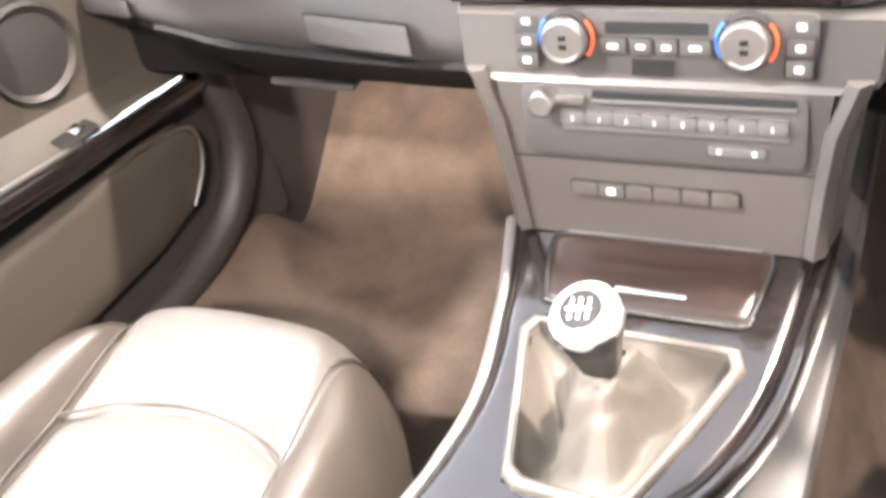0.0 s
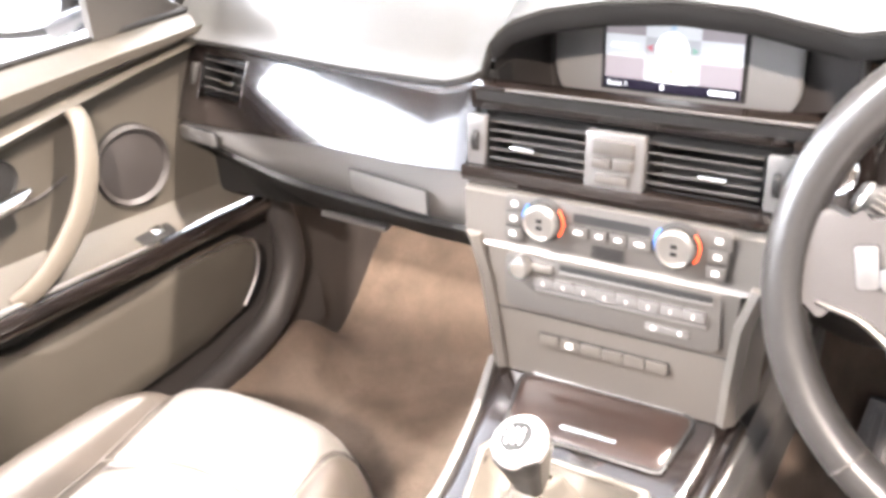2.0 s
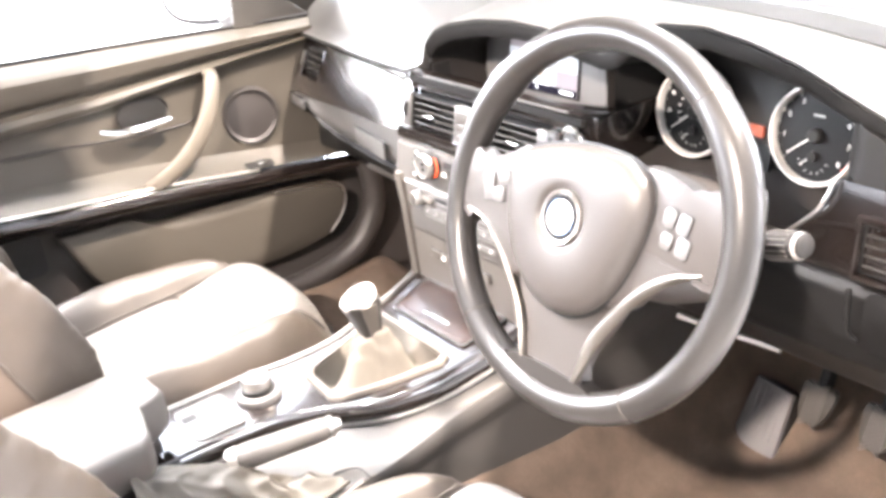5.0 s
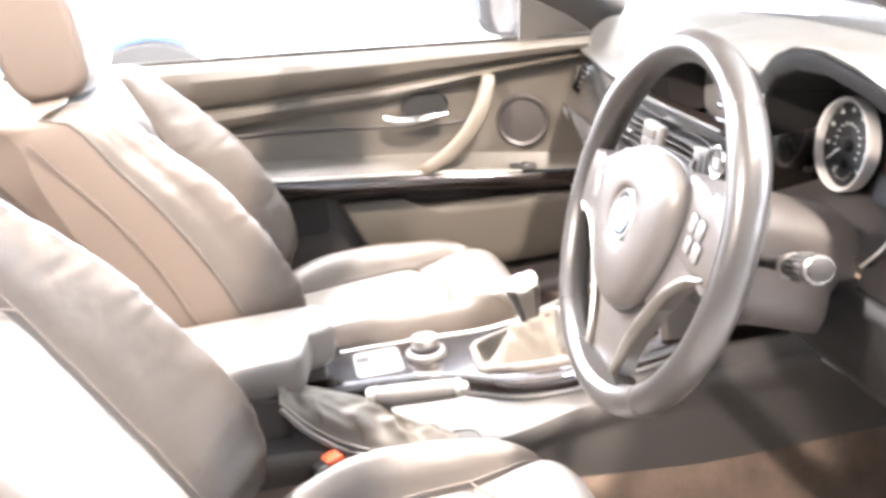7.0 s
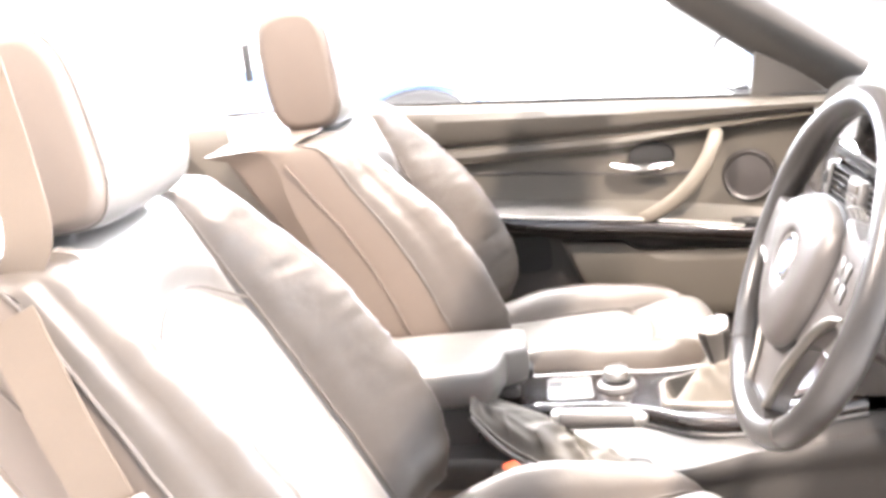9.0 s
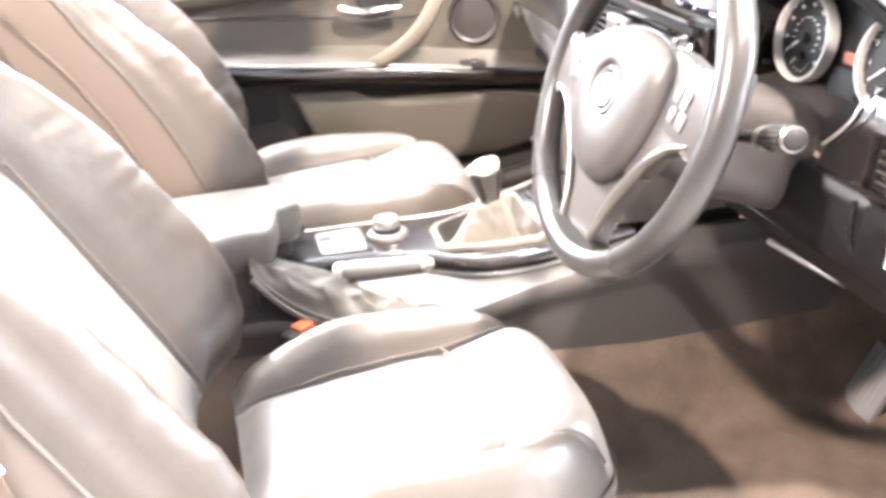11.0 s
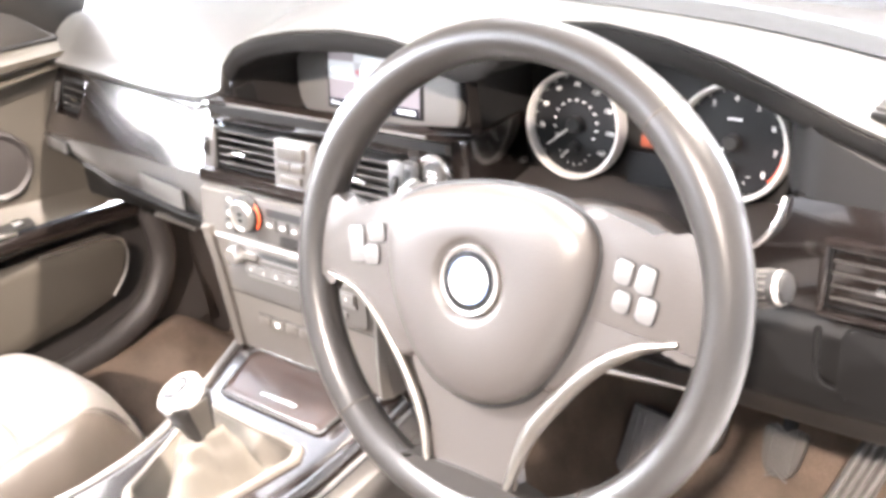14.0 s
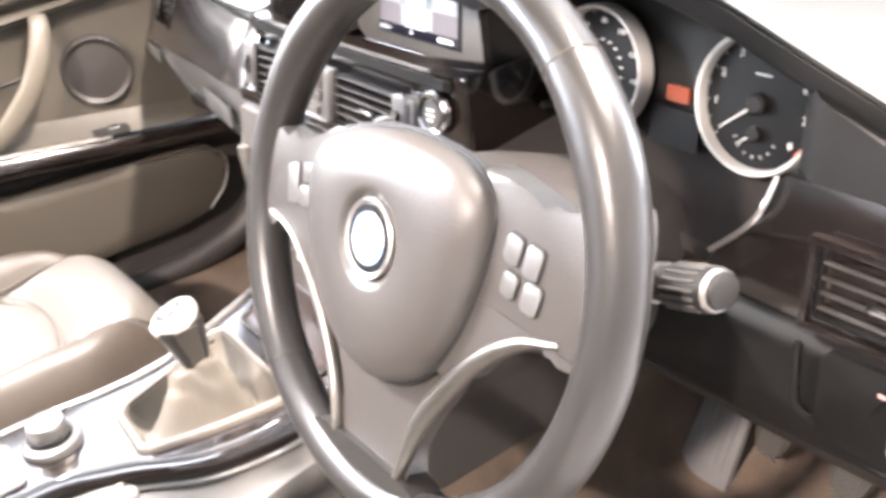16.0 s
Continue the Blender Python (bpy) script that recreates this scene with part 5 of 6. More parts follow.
part("shroud", loft([col_ring(0.022, 0.052, 0.050, 0.0), col_ring(0.045, 0.068, 0.060, -0.008), col_ring(0.10, 0.076, 0.066, -0.012), col_ring(0.19, 0.074, 0.064, -0.012)]), M_DOORDARK, col, "dark grey column shroud", 50)
for s, e, lab in ((1, (0.188, 0.030, -0.0735), "wiper stalk with a satin end"), (-1, (-0.150, 0.040, -0.075), "indicator stalk")):
    a, b = wp(s * 0.05, -0.005, -0.085), wp(*e)
    pts = [a.lerp(b, t) for t in (0, 0.3, 0.6, 0.72, 0.80, 1.0)]
    stalk = part("stalk", tube(pts[:4], [0.009, 0.008, 0.009, 0.014], 14, flat=0.75), M_DARK, col, lab)
    d_ = (b - a).normalized()
    end = part("stalk_end", tube([pts[3], pts[3].lerp(pts[4], 0.5), pts[4], b - d_ * 0.006, b + d_ * 0.002, b + d_ * 0.007, b + d_ * 0.009], [0.0120, 0.0135, 0.0146, 0.0148, 0.0142, 0.0120, 0.008], 22, flat=0.85), M_DARK, stalk, "ribbed black stalk end")
    for k in range(16):
        q = 2 * math.pi * k / 16
        side_ = d_.cross(Vector((0, 0, 1))).normalized()
        out_ = side_ * math.cos(q) * 0.0148 + side_.cross(d_) * math.sin(q) * 0.0148 * 0.85
        part("grip_rib", tube([pts[4] + out_, b - d_ * 0.004 + out_], 0.0011, 6), M_MID, end)
    part("end_ring", tube([b + d_ * 0.0015, b + d_ * 0.0045], [0.0147, 0.0136], 22, flat=0.85), M_SATIN, end, "satin ring")
    part("stalk_band", tube([pts[2].lerp(pts[3], 0.6), pts[3]], [0.0142, 0.0150], 14, flat=0.8), M_SATIN if s > 0 else M_DARK, stalk)
part("trim_arc", tube(smooth([(0.524, 0.222, 0.831), (0.522, 0.214, 0.816), (0.516, 0.210, 0.803), (0.505, 0.208, 0.790), (0.484, 0.206, 0.771)], 6), 0.0019, 8), M_SATIN, dash, "bright curved trim end beside the cluster")
grille = part("defroster_grille", box((0.085, 0.046, 0.008), (0.612, 0.287, 0.8845), 0.003, rot=(4, 8, 0)), M_BLACK, dash, "black slotted defroster grille")
for k in range(6):
    part("grille_slat", box((0.080, 0.0026, 0.006), (0.612, 0.2695 + k * 0.0070, 0.8875 - 0.0003 * k), 0.001, rot=(4, 8, 0)), M_MID, grille)


# ---- seats ----
def seat(cx, shift, front, top, half, recline, label):
    """A sports seat: cushion and backrest in sewn panels, headrest, side shells. shift: how far forward the backrest stands."""
    s = thing("car_seat", label, "car seat", (cx, -0.25, 0.22), "front seats")
    W, IN = half, 0.56
    yb = -0.42

    def cush(u, v, dip=0.0):
        yf = front - 0.15 * max(0.0, (abs(u) - 0.32) / 0.68) ** 2.1
        y = yb + (yf - yb) * v
        x = cx + u * W * (1 - 0.07 * v * v) * (0.84 + 0.16 * min(1.0, v / 0.5) ** 0.8)
        z = 0.468 + 0.024 * v
        z += ease([(0.0, 0.010), (0.4, 0.046), (0.7, 0.036), (1.0, 0.010)], v) * math.exp(-(((abs(u) - 0.80) / 0.20) ** 2))
        z -= 0.085 * max(0.0, (abs(u) - 0.72) / 0.28) ** 2.6
        z += 0.030 * math.exp(-(((v - 0.88) / 0.16) ** 2)) * max(0, 1 - u * u * 1.6)
        z -= 0.085 * max(0.0, (v - 0.82) / 0.18) ** 2.6
        z += 0.0016 * noise.noise((x * 22, y * 22, cx * 5))
        return Vector((x, y, z - dip))

    BW = 0.232
    back0, back1 = Vector((cx, -0.445 + shift, 0.475)), Vector((cx, -0.445 - (top - 0.475) * recline + shift, top))
    back1.y += 0.055 if shift else 0.0
    up = (back1 - back0)
    nb = Vector((0, up.z, -up.y)).normalized()

    def back(u, w, dip=0.0):
        half = BW * ease([(0, 0.98), (0.3, 1.04), (0.62, 1.03), (0.85, 1.0), (1.0, 0.97)], w)
        p = back0 + up * w
        out = (-0.004 if cx > 0 else 0.010) * math.sin(math.pi * w)
        bol = ease([(0, 0.072), (0.22, 0.104), (0.50, 0.094), (0.78, 0.054), (1.0, 0.010)], w) * (0.72 if u * cx > 0 and cx > 0 else 1.0)
        out += bol * math.exp(-(((abs(u) - 0.84) / 0.20) ** 2))
        out -= 0.060 * (1 - 0.5 * w) * max(0.0, (abs(u) - 0.82) / 0.18) ** 2.2
        out -= 0.034 * max(0.0, (w - 0.92) / 0.08) ** 2.2
        out += (0.050 if cx < 0 else 0.0) * max(0.0, 1 - 1.25 * w) * max(0.0, (abs(u) - 0.55) / 0.45)
        crease = (0.0016 * noise.noise((u * 5 + w * 6, w * 13 - u * 4, cx * 7)) + 0.0011 * noise.noise((u * 9 + w * 14, w * 34 - u * 6, cx)) - 0.0011 * abs(noise.noise((u * 6 - w * 10, w * 46 + u * 12, cx + 3)))) * math.exp(-(((abs(u) - 0.78) / 0.25) ** 2)) * 2.0
        q = p + nb * (out + crease - dip)
        return Vector((cx + u * half, q.y, q.z))

    def panel(name, f, u0, u1, v0, v1, nu, nv, mat, lab="", par=None, puff=0.021):
        def g(a, b):
            u = u0 + (u1 - u0) * a
            lo, hi = v0(u), v1(u)
            v = lo + (hi - lo) * b
            du = min(a, 1 - a) * abs(u1 - u0)
            dv = min(b, 1 - b) * (hi - lo)
            dip = puff * max(math.exp(-((du / 0.050) ** 2)), math.exp(-((dv / 0.042) ** 2)))
            if abs(abs(u0 if a < 0.5 else u1) - 1.0) < 1e-6 and du < 0.05:
                dip = puff * math.exp(-((dv / 0.030) ** 2))
            return f(u, v, dip)
        return part(name, sheet(g, nu, nv), mat, par or s, lab, 180)

    zero, one = (lambda u: 0.0), (lambda u: 1.0)
    arch_c = lambda u: 0.655 + 0.050 * (1 - (u / IN) ** 2)
    panel("cushion_insert", cush, -IN, IN, zero, arch_c, 26, 26, M_SEAT, "smooth leather seat insert")
    panel("thigh_panel", cush, -IN, IN, arch_c, one, 26, 18, M_SEAT, "leather front panel of the cushion")
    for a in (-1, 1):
        panel("cushion_bolster", cush, a * IN, a * 1.0, zero, one, 16, 40, M_BOLSTER_SHADE, "raised leather cushion bolster, shade in its colour")
    seam = [cush(u, arch_c(u), 0.0100) for u in np.linspace(-IN, IN, 20)]
    part("seam", tube(seam, 0.0016, 6), M_SEAM, s)
    for a in (-1, 1):
        part("seam", tube([cush(a * IN, v, 0.0100) for v in np.linspace(0.02, 0.97, 26)], 0.0016, 6), M_SEAM, s)
    # valance under the cushion
    rim_ = [cush(-1, v) for v in np.linspace(0, 1, 16)] + [cush(u, 1) for u in np.linspace(-0.9, 0.9, 12)] + [cush(1, v) for v in np.linspace(1, 0, 16)]
    part("cushion_side", loft([rim_, [p + Vector((0, 0, -0.03)) for p in rim_], [Vector((cx + (p.x - cx) * 0.97, p.y - 0.012 * (p.y > front - 0.15), 0.36)) for p in rim_],
                               [Vector((cx + (p.x - cx) * 0.90, p.y - 0.03 * (p.y > front - 0.15), 0.30)) for p in rim_]], False, False), M_SEAT_SIDE, s, "leather side of the cushion", 60)
    part("seat_base", box((0.40, 0.36, 0.10), (cx, -0.22, 0.27), 0.015), M_DARK, s, "black plastic seat base")
    for a in (-1, 1):
        part("seat_rail", box((0.03, 0.46, 0.03), (cx + a * 0.17, -0.20, 0.235), 0.006), M_DARK, s)

    arch_b = lambda u: 0.655 + 0.115 * (1 - (u / IN) ** 2)
    panel("back_insert", back, -IN, IN, zero, arch_b, 26, 34, M_SEAT, "smooth leather backrest insert")
    panel("shoulder_panel", back, -IN, IN, arch_b, one, 26, 18, M_SEAT, "leather shoulder panel")
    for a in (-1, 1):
        panel("back_bolster", back, a * IN, a * 1.0, zero, one, 26, 110, M_WORN_SHADE if cx > 0 else M_BOLSTER_SHADE, "worn brown leather back bolster, darkened for shade" if cx > 0 else "creased leather back bolster, shade in its colour")
    part("seam", tube([back(u, arch_b(u), 0.0100) for u in np.linspace(-IN, IN, 20)], 0.0018, 6), M_SEAM, s)
    for a in (-1, 1):
        part("seam", tube([back(a * IN, w, 0.0100) for w in np.linspace(0.02, 0.97, 30)], 0.0016, 6), M_SEAM, s)
    # side and rear shell of the backrest
    edge = [back(-1, w) for w in np.linspace(0, 1, 22)] + [back(u, 1) for u in np.linspace(-0.92, 0.92, 15)] + [back(1, w) for w in np.linspace(1, 0, 22)]
    deep = [Vector((p.x, p.y - 0.135 + (0.052 if cx < 0 else 0.0) * step(0.74, top, p.z), p.z - 0.004)) for p in edge]
    rear = [Vector((cx + (p.x - cx) * 0.90, p.y - 0.160, p.z - 0.012)) for p in edge]
    part("back_side", loft([edge, [e.lerp(d, 0.5) + Vector(((0.006 if e.x > cx else -0.006), 0, 0)) for e, d in zip(edge, deep)], deep], False, False), M_SEAT_SIDE, s, "brown-grey leather side of the backrest", 70)
    bm_ = loft([deep, rear], False, False)
    bm_.faces.new([bm_.verts.new(p) for p in rear])
    part("back_shell", bm_, M_SEAT_SIDE, s, "", 60)
    part("piping", tube([e + Vector((0.001 if e.x > cx else -0.001, -0.002, 0)) for e in edge], 0.0022, 6), M_SEAM, s)
    for a in (-1, 1):
        line = edge[1:20] if a < 0 else edge[-20:-1][::-1]
        part("side_seam", tube(smooth([p + Vector((a * 0.0065, -0.135 * (0.50 + (0.34 if cx > 0 else 0.06) * max(0.0, (i - 13) / 5) ** 2), -0.002)) for i, p in enumerate(line)], 2), 0.0020, 8), M_SEAT_SIDE, s)
    # headrest
    hc = Vector((cx, (-0.634 if shift else -0.715), 1.021 if shift else 1.042))
    hw = 0.128
    lean = radians(5 if shift else 10)

    def head_ring(u):
        f = (1 - abs(u) ** 9) ** 0.5 if abs(u) < 1 else 0
        out = []
        for i in range(28):
            a = 2 * math.pi * i / 28
            ca_, sa_ = math.cos(a), math.sin(a)
            y = 0.064 * math.copysign(abs(ca_) ** 0.62, ca_)
            z = 0.106 * math.copysign(abs(sa_) ** 0.60, sa_)
            y += 0.012 * (1 - u * u) * (1 if ca_ > 0 else -0.3)
            y, z = y * (0.72 + 0.28 * f), z * (0.80 + 0.20 * f)
            out.append(hc + Vector((u * hw, y * math.cos(lean) - z * math.sin(lean) * 0.9, z * math.cos(lean) + y * math.sin(lean) * 0.5)))
        return out
    inner_us = np.linspace(-0.90, 0.90, 17)
    h = part("headrest", loft([head_ring(u) for u in inner_us], True, False), M_SEAT, s, "padded leather headrest", 180)
    for a in (-1, 1):
        us = [a * v for v in (0.90, 0.94, 0.97, 0.99, 0.9995)]
        part("headrest_side", loft([head_ring(u) for u in us], True, True), M_SEAT_SIDE, h, "brown-grey leather headrest side", 180)
        part("headrest_seam", tube([p for p in head_ring(a * 0.905)], 0.0016, 6, closed=True), M_SEAM, h)
        part("headrest_post", tube([(cx + a * 0.055, hc.y - 0.01, top - 0.06), (cx + a * 0.055, hc.y - 0.01, top + 0.05)], 0.006, 10), M_CHROME, h, "chrome headrest post")
    # belt guide tab on the tunnel side
    if cx < 0:
        part("release_lever", box((0.012, 0.018, 0.045), (cx - 0.085, -0.415, 0.575), 0.005, 3, rot=(-24, 0, 0)), M_SEAT, s)
    return s


seat(-0.364, 0.030, 0.076, 0.934, 0.215, 0.47, "pale grey leather front passenger seat in full light")
seat(0.388, 0.0, -0.006, 0.955, 0.218, 0.52, "pale grey leather driver's seat with worn, shade-darkened bolster")

# ---- driver's belt: webbing over the outer shoulder, tongue hanging ----
belt = thing("seat_belt", "tan-grey seat belt hanging beside the driver's seat", "seat belt", (0.62, -0.68, 0.50))
bpts = smooth([(0.585, -0.705, 1.120), (0.590, -0.692, 1.030), (0.594, -0.688, 0.960), (0.590, -0.715, 0.915)], 8)
nbp = len(bpts) - 1
part("webbing", sheet(lambda u, v: bpts[min(nbp, int(v * nbp + 0.001))] + Vector((0.0, (u - 0.5) * 0.046, 0.0)), 4, nbp, thick=(0.0015, 0, 0)), M_BELT, belt, "woven grey-tan webbing", 60)
bp2 = smooth([(0.634, -0.700, 0.900), (0.642, -0.668, 0.800), (0.644, -0.640, 0.720), (0.640, -0.610, 0.600), (0.636, -0.58, 0.44)], 8)
nb2 = len(bp2) - 1
part("webbing", sheet(lambda u, v: bp2[min(nb2, int(v * nb2 + 0.001))] + Vector((0.0, (u - 0.5) * 0.052, (u - 0.5) * 0.022)), 4, nb2, thick=(0.0015, 0, 0)), M_BELT, belt, "woven grey-tan webbing", 60)
part("tongue", box((0.010, 0.034, 0.028), (0.650, -0.612, 0.716), 0.005, 3, rot=(24, 0, 0)), M_SILVER, belt, "pale belt tongue")
part("tongue_blade", box((0.003, 0.024, 0.050), (0.652, -0.610, 0.690), 0.001, 1, rot=(24, 0, 0)), M_CHROME, belt)


# ---- passenger door ----
door = thing("door_1", "closed car door with grey-beige trim, wood strip and chrome handle", "car door", (-0.68, -0.1, 0.30), kind="structure")
ZT = [(-0.95, 0.905), (-0.60, 0.895), (-0.20, 0.869), (0.18, 0.845), (0.45, 0.830)]      # window line
ZG = [(-0.95, 0.800), (-0.48, 0.797), (-0.09, 0.797), (0.22, 0.812), (0.45, 0.822)]      # groove below the upper pad
ZM = [(-0.95, 0.755), (-0.44, 0.757), (-0.10, 0.768), (0.20, 0.798), (0.45, 0.812)]      # lower edge of the rolled moulding
ZA = [(-0.95, 0.690), (-0.38, 0.654), (-0.05, 0.625), (0.15, 0.598), (0.45, 0.560)]      # armrest ledge
ZS = [(-0.95, 0.660), (-0.37, 0.622), (-0.05, 0.590), (0.15, 0.566), (0.45, 0.525)]      # lower edge of the wood strip
ZP = [(-0.95, 0.640), (-0.34, 0.600), (-0.22, 0.582), (0.17, 0.540), (0.45, 0.500)]      # recess under the strip


def door_x(y):
    return ease([(-0.95, -0.672), (-0.30, -0.660), (0.10, -0.640), (0.30, -0.622), (0.45, -0.612)], y)


def door_profile(y):
    b = door_x(y)
    zt, zg, zm, za, zs, zp = (lerp(t, y) for t in (ZT, ZG, ZM, ZA, ZS, ZP))
    out = ease([(-0.45, 0.020), (-0.25, 0.045), (0.10, 0.040), (0.25, 0.022), (0.45, 0.010)], y)
    return [(b - 0.035, zt + 0.002), (b - 0.015, zt - 0.001), (b + 0.004, zt - 0.012), (b + 0.012, (zt * 2 + zg) / 3), (b + 0.010, (zt + 2 * zg) / 3), (b + 0.002, zg + 0.010), (b - 0.008, zg + 0.003),
            (b - 0.008, zg - 0.001), (b + 0.006, zg - 0.006), (b + 0.010, (zg + zm) / 2), (b + 0.004, zm + 0.004), (b - 0.010, zm - 0.001),
            (b - 0.012, zm - 0.010), (b - 0.010, (zm + za) / 2 + 0.02), (b - 0.002, za + 0.030), (b + out * 0.55, za + 0.010), (b + out, za + 0.002)]


YS = np.linspace(-0.92, 0.44, 110)
part("upper_panel", loft([[Vector((x, y, z)) for x, z in door_profile(y)] for y in YS], False, False), M_DOOR, door, "padded grey-beige door panel", 28)


def lower_profile(y):
    b = door_x(y)
    za, zs, zp = (lerp(t, y) for t in (ZA, ZS, ZP))
    out = ease([(-0.45, 0.020), (-0.25, 0.045), (0.10, 0.040), (0.25, 0.022), (0.45, 0.010)], y)
    return [(b + out - 0.004, zs + 0.002), (b + out - 0.016, zs - 0.006), (b - 0.012, zs - 0.016), (b - 0.018, zp - 0.006), (b - 0.018, zp - 0.04), (b - 0.012, 0.40), (b - 0.004, 0.36), (b - 0.004, 0.30)]


part("lower_panel", loft([[Vector((x, y, z)) for x, z in lower_profile(y)] for y in YS], False, False), M_DOORDARK, door, "dark grey lower door panel", 40)


def strip_p(u, v):
    y = -0.90 + 1.33 * u
    b = door_x(y)
    out = ease([(-0.45, 0.020), (-0.25, 0.045), (0.10, 0.040), (0.25, 0.022), (0.45, 0.010)], y)
    z0, z1 = lerp(ZS, y) + 0.001, lerp(ZA, y) - 0.004
    return Vector((b + out - 0.002 + 0.006 * math.sin(math.pi * v), y, z0 + (z1 - z0) * v))


part("wood_strip", sheet(strip_p, 70, 8, thick=(-0.006, 0, 0)), M_GLOSS, door, "glossy dark wood strip", 60)
part("ledge_line", tube([Vector((door_x(y) + ease([(-0.45, 0.020), (-0.25, 0.045), (0.10, 0.040), (0.25, 0.022), (0.45, 0.010)], y) - 0.001, y, lerp(ZA, y))) for y in np.linspace(-0.42, 0.14, 40)], 0.0035, 8), M_SATIN, door, "bright metal line along the ledge")
part("panel_crease", tube(smooth([(door_x(y) - 0.0085, y, z) for y, z in ((-0.90, 0.770), (-0.60, 0.752), (-0.341, 0.734), (-0.157, 0.720), (-0.04, 0.708), (0.03, 0.706), (0.075, 0.715))], 6), 0.0024, 8), M_DOORDARK, door, "crease between the door pads")
# map pocket: raised lower flap
pk = [(-0.225, 0.577), (-0.10, 0.572), (-0.070, 0.552), (-0.050, 0.548), (0.10, 0.545), (0.20, 0.540), (0.29, 0.528), (0.318, 0.500), (0.305, 0.455), (0.270, 0.420), (0.20, 0.405), (0.0, 0.400), (-0.12, 0.405), (-0.165, 0.44), (-0.195, 0.50)]
rings_p = []
cpk = Vector((0.04, 0.48))
for k, d in ((1.0, -0.02), (1.0, 0.004), (0.985, 0.010), (0.95, 0.0125), (0.6, 0.014)):
    rings_p.append([Vector((door_x(cpk.x + (y - cpk.x) * k) + d, cpk.x + (y - cpk.x) * k, cpk.y + (z - cpk.y) * k)) for y, z in [(q.x, q.y) for q in (Vector(p) for p in pk)]])
part("map_pocket", loft(rings_p, True, True), M_DOOR, door, "grey-beige map pocket flap", 50)
part("pocket_line", tube(smooth([(door_x(y) + 0.0125, y, z) for y, z in ((0.17, 0.538), (0.285, 0.524), (0.311, 0.498), (0.300, 0.458), (0.268, 0.424))], 6), 0.0022, 8), M_SATIN, door, "pale edge of the pocket")
# hollow behind the pocket, by the seat: its shade drawn as a flat black plate
part("hollow", plate(rounded(0.085, 0.075, 0.014), 0.003, frame_of((1, 0, 0)), (-0.672, -0.292, 0.553)), M_BLACK, door, "flat black plate drawn for the shade in the storage hollow")
# pull strap
pull = smooth([(-0.644, 0.098, 0.798), (-0.622, 0.094, 0.780), (-0.604, 0.074, 0.740), (-0.596, 0.044, 0.698), (-0.597, 0.002, 0.660), (-0.603, -0.040, 0.635), (-0.614, -0.062, 0.625)], 8)
npull = len(pull)
part("pull_handle", tube(pull, [0.0125 + 0.0040 * math.sin(math.pi * i / npull) for i in range(npull)], 14, flat=0.45, up=(1, 0, 0)), M_PULL, door, "curved beige-grey pull handle", 60)
# inner handle in its bowl
bowl = part("handle_bowl", lathe([(0.052, 0.0), (0.050, 0.003), (0.044, -0.004), (0.036, -0.012), (0.0001, -0.016)], (-0.653, -0.030, 0.746), frame_of((1, 0.05, 0)) @ Matrix.Diagonal((0.92, 0.60, 1)).to_3x3(), 36), M_DARK, door, "dark bowl behind the handle")
hpts = smooth([(-0.640, -0.112, 0.737), (-0.632, -0.090, 0.731), (-0.626, -0.055, 0.729), (-0.626, -0.015, 0.730), (-0.630, 0.008, 0.731)], 6)
part("handle", tube(hpts, [0.005 + 0.0068 * math.sin(math.pi * (0.15 + 0.8 * i / len(hpts))) for i in range(len(hpts))], 12, flat=0.75), M_CHROME, bowl, "chrome inner door handle")
# speaker
sp_m = frame_of((1, -0.25, 0.0))
spk = part("speaker", lathe([(0.052, -0.010), (0.053, 0.004), (0.049, 0.010), (0.045, 0.007), (0.043, 0.005), (0.0001, 0.009)], (-0.640, 0.160, 0.692), sp_m, 44), M_DOORDARK, door, "round grey speaker cover")
part("speaker_ring", lathe([(0.0535, -0.006), (0.0535, 0.0035), (0.0505, 0.0035)], (-0.640, 0.160, 0.692), sp_m, 44), M_DARK, spk)
# window switch
wsw = part("window_switch", plate(rounded(0.055, 0.026, 0.006), 0.004, frame_of((0.35, 0.1, 1), (0, 1, 0)) @ Euler((0, 0, radians(90))).to_matrix(), (-0.612, 0.146, 0.604), 0.0015), M_DARK, door, "window switch")
part("switch_rocker", box((0.014, 0.018, 0.006), (-0.611, 0.150, 0.609), 0.002, rot=(0, 18, 0)), M_CHROME, wsw, "bright switch rocker")
# outer skin and window seal
part("window_seal", tube([(door_x(y) - 0.030, y, lerp(ZT, y) + 0.004) for y in np.linspace(-0.92, 0.40, 60)], 0.0045, 8), M_DARK, door, "black window seal")
part("door_skin", loft([[Vector((door_x(y) - 0.034, y, lerp(ZT, y) + 0.002)), Vector((door_x(y) - 0.10, y, lerp(ZT, y) - 0.01)), Vector((-0.86, y, 0.70)), Vector((-0.88, y, 0.52)), Vector((-0.84, y, 0.25)), Vector((door_x(y) - 0.01, y, 0.25))] for y in np.linspace(-0.92, 0.44, 16)], False, False), M_PAINT, door, "dark painted door skin", 50)

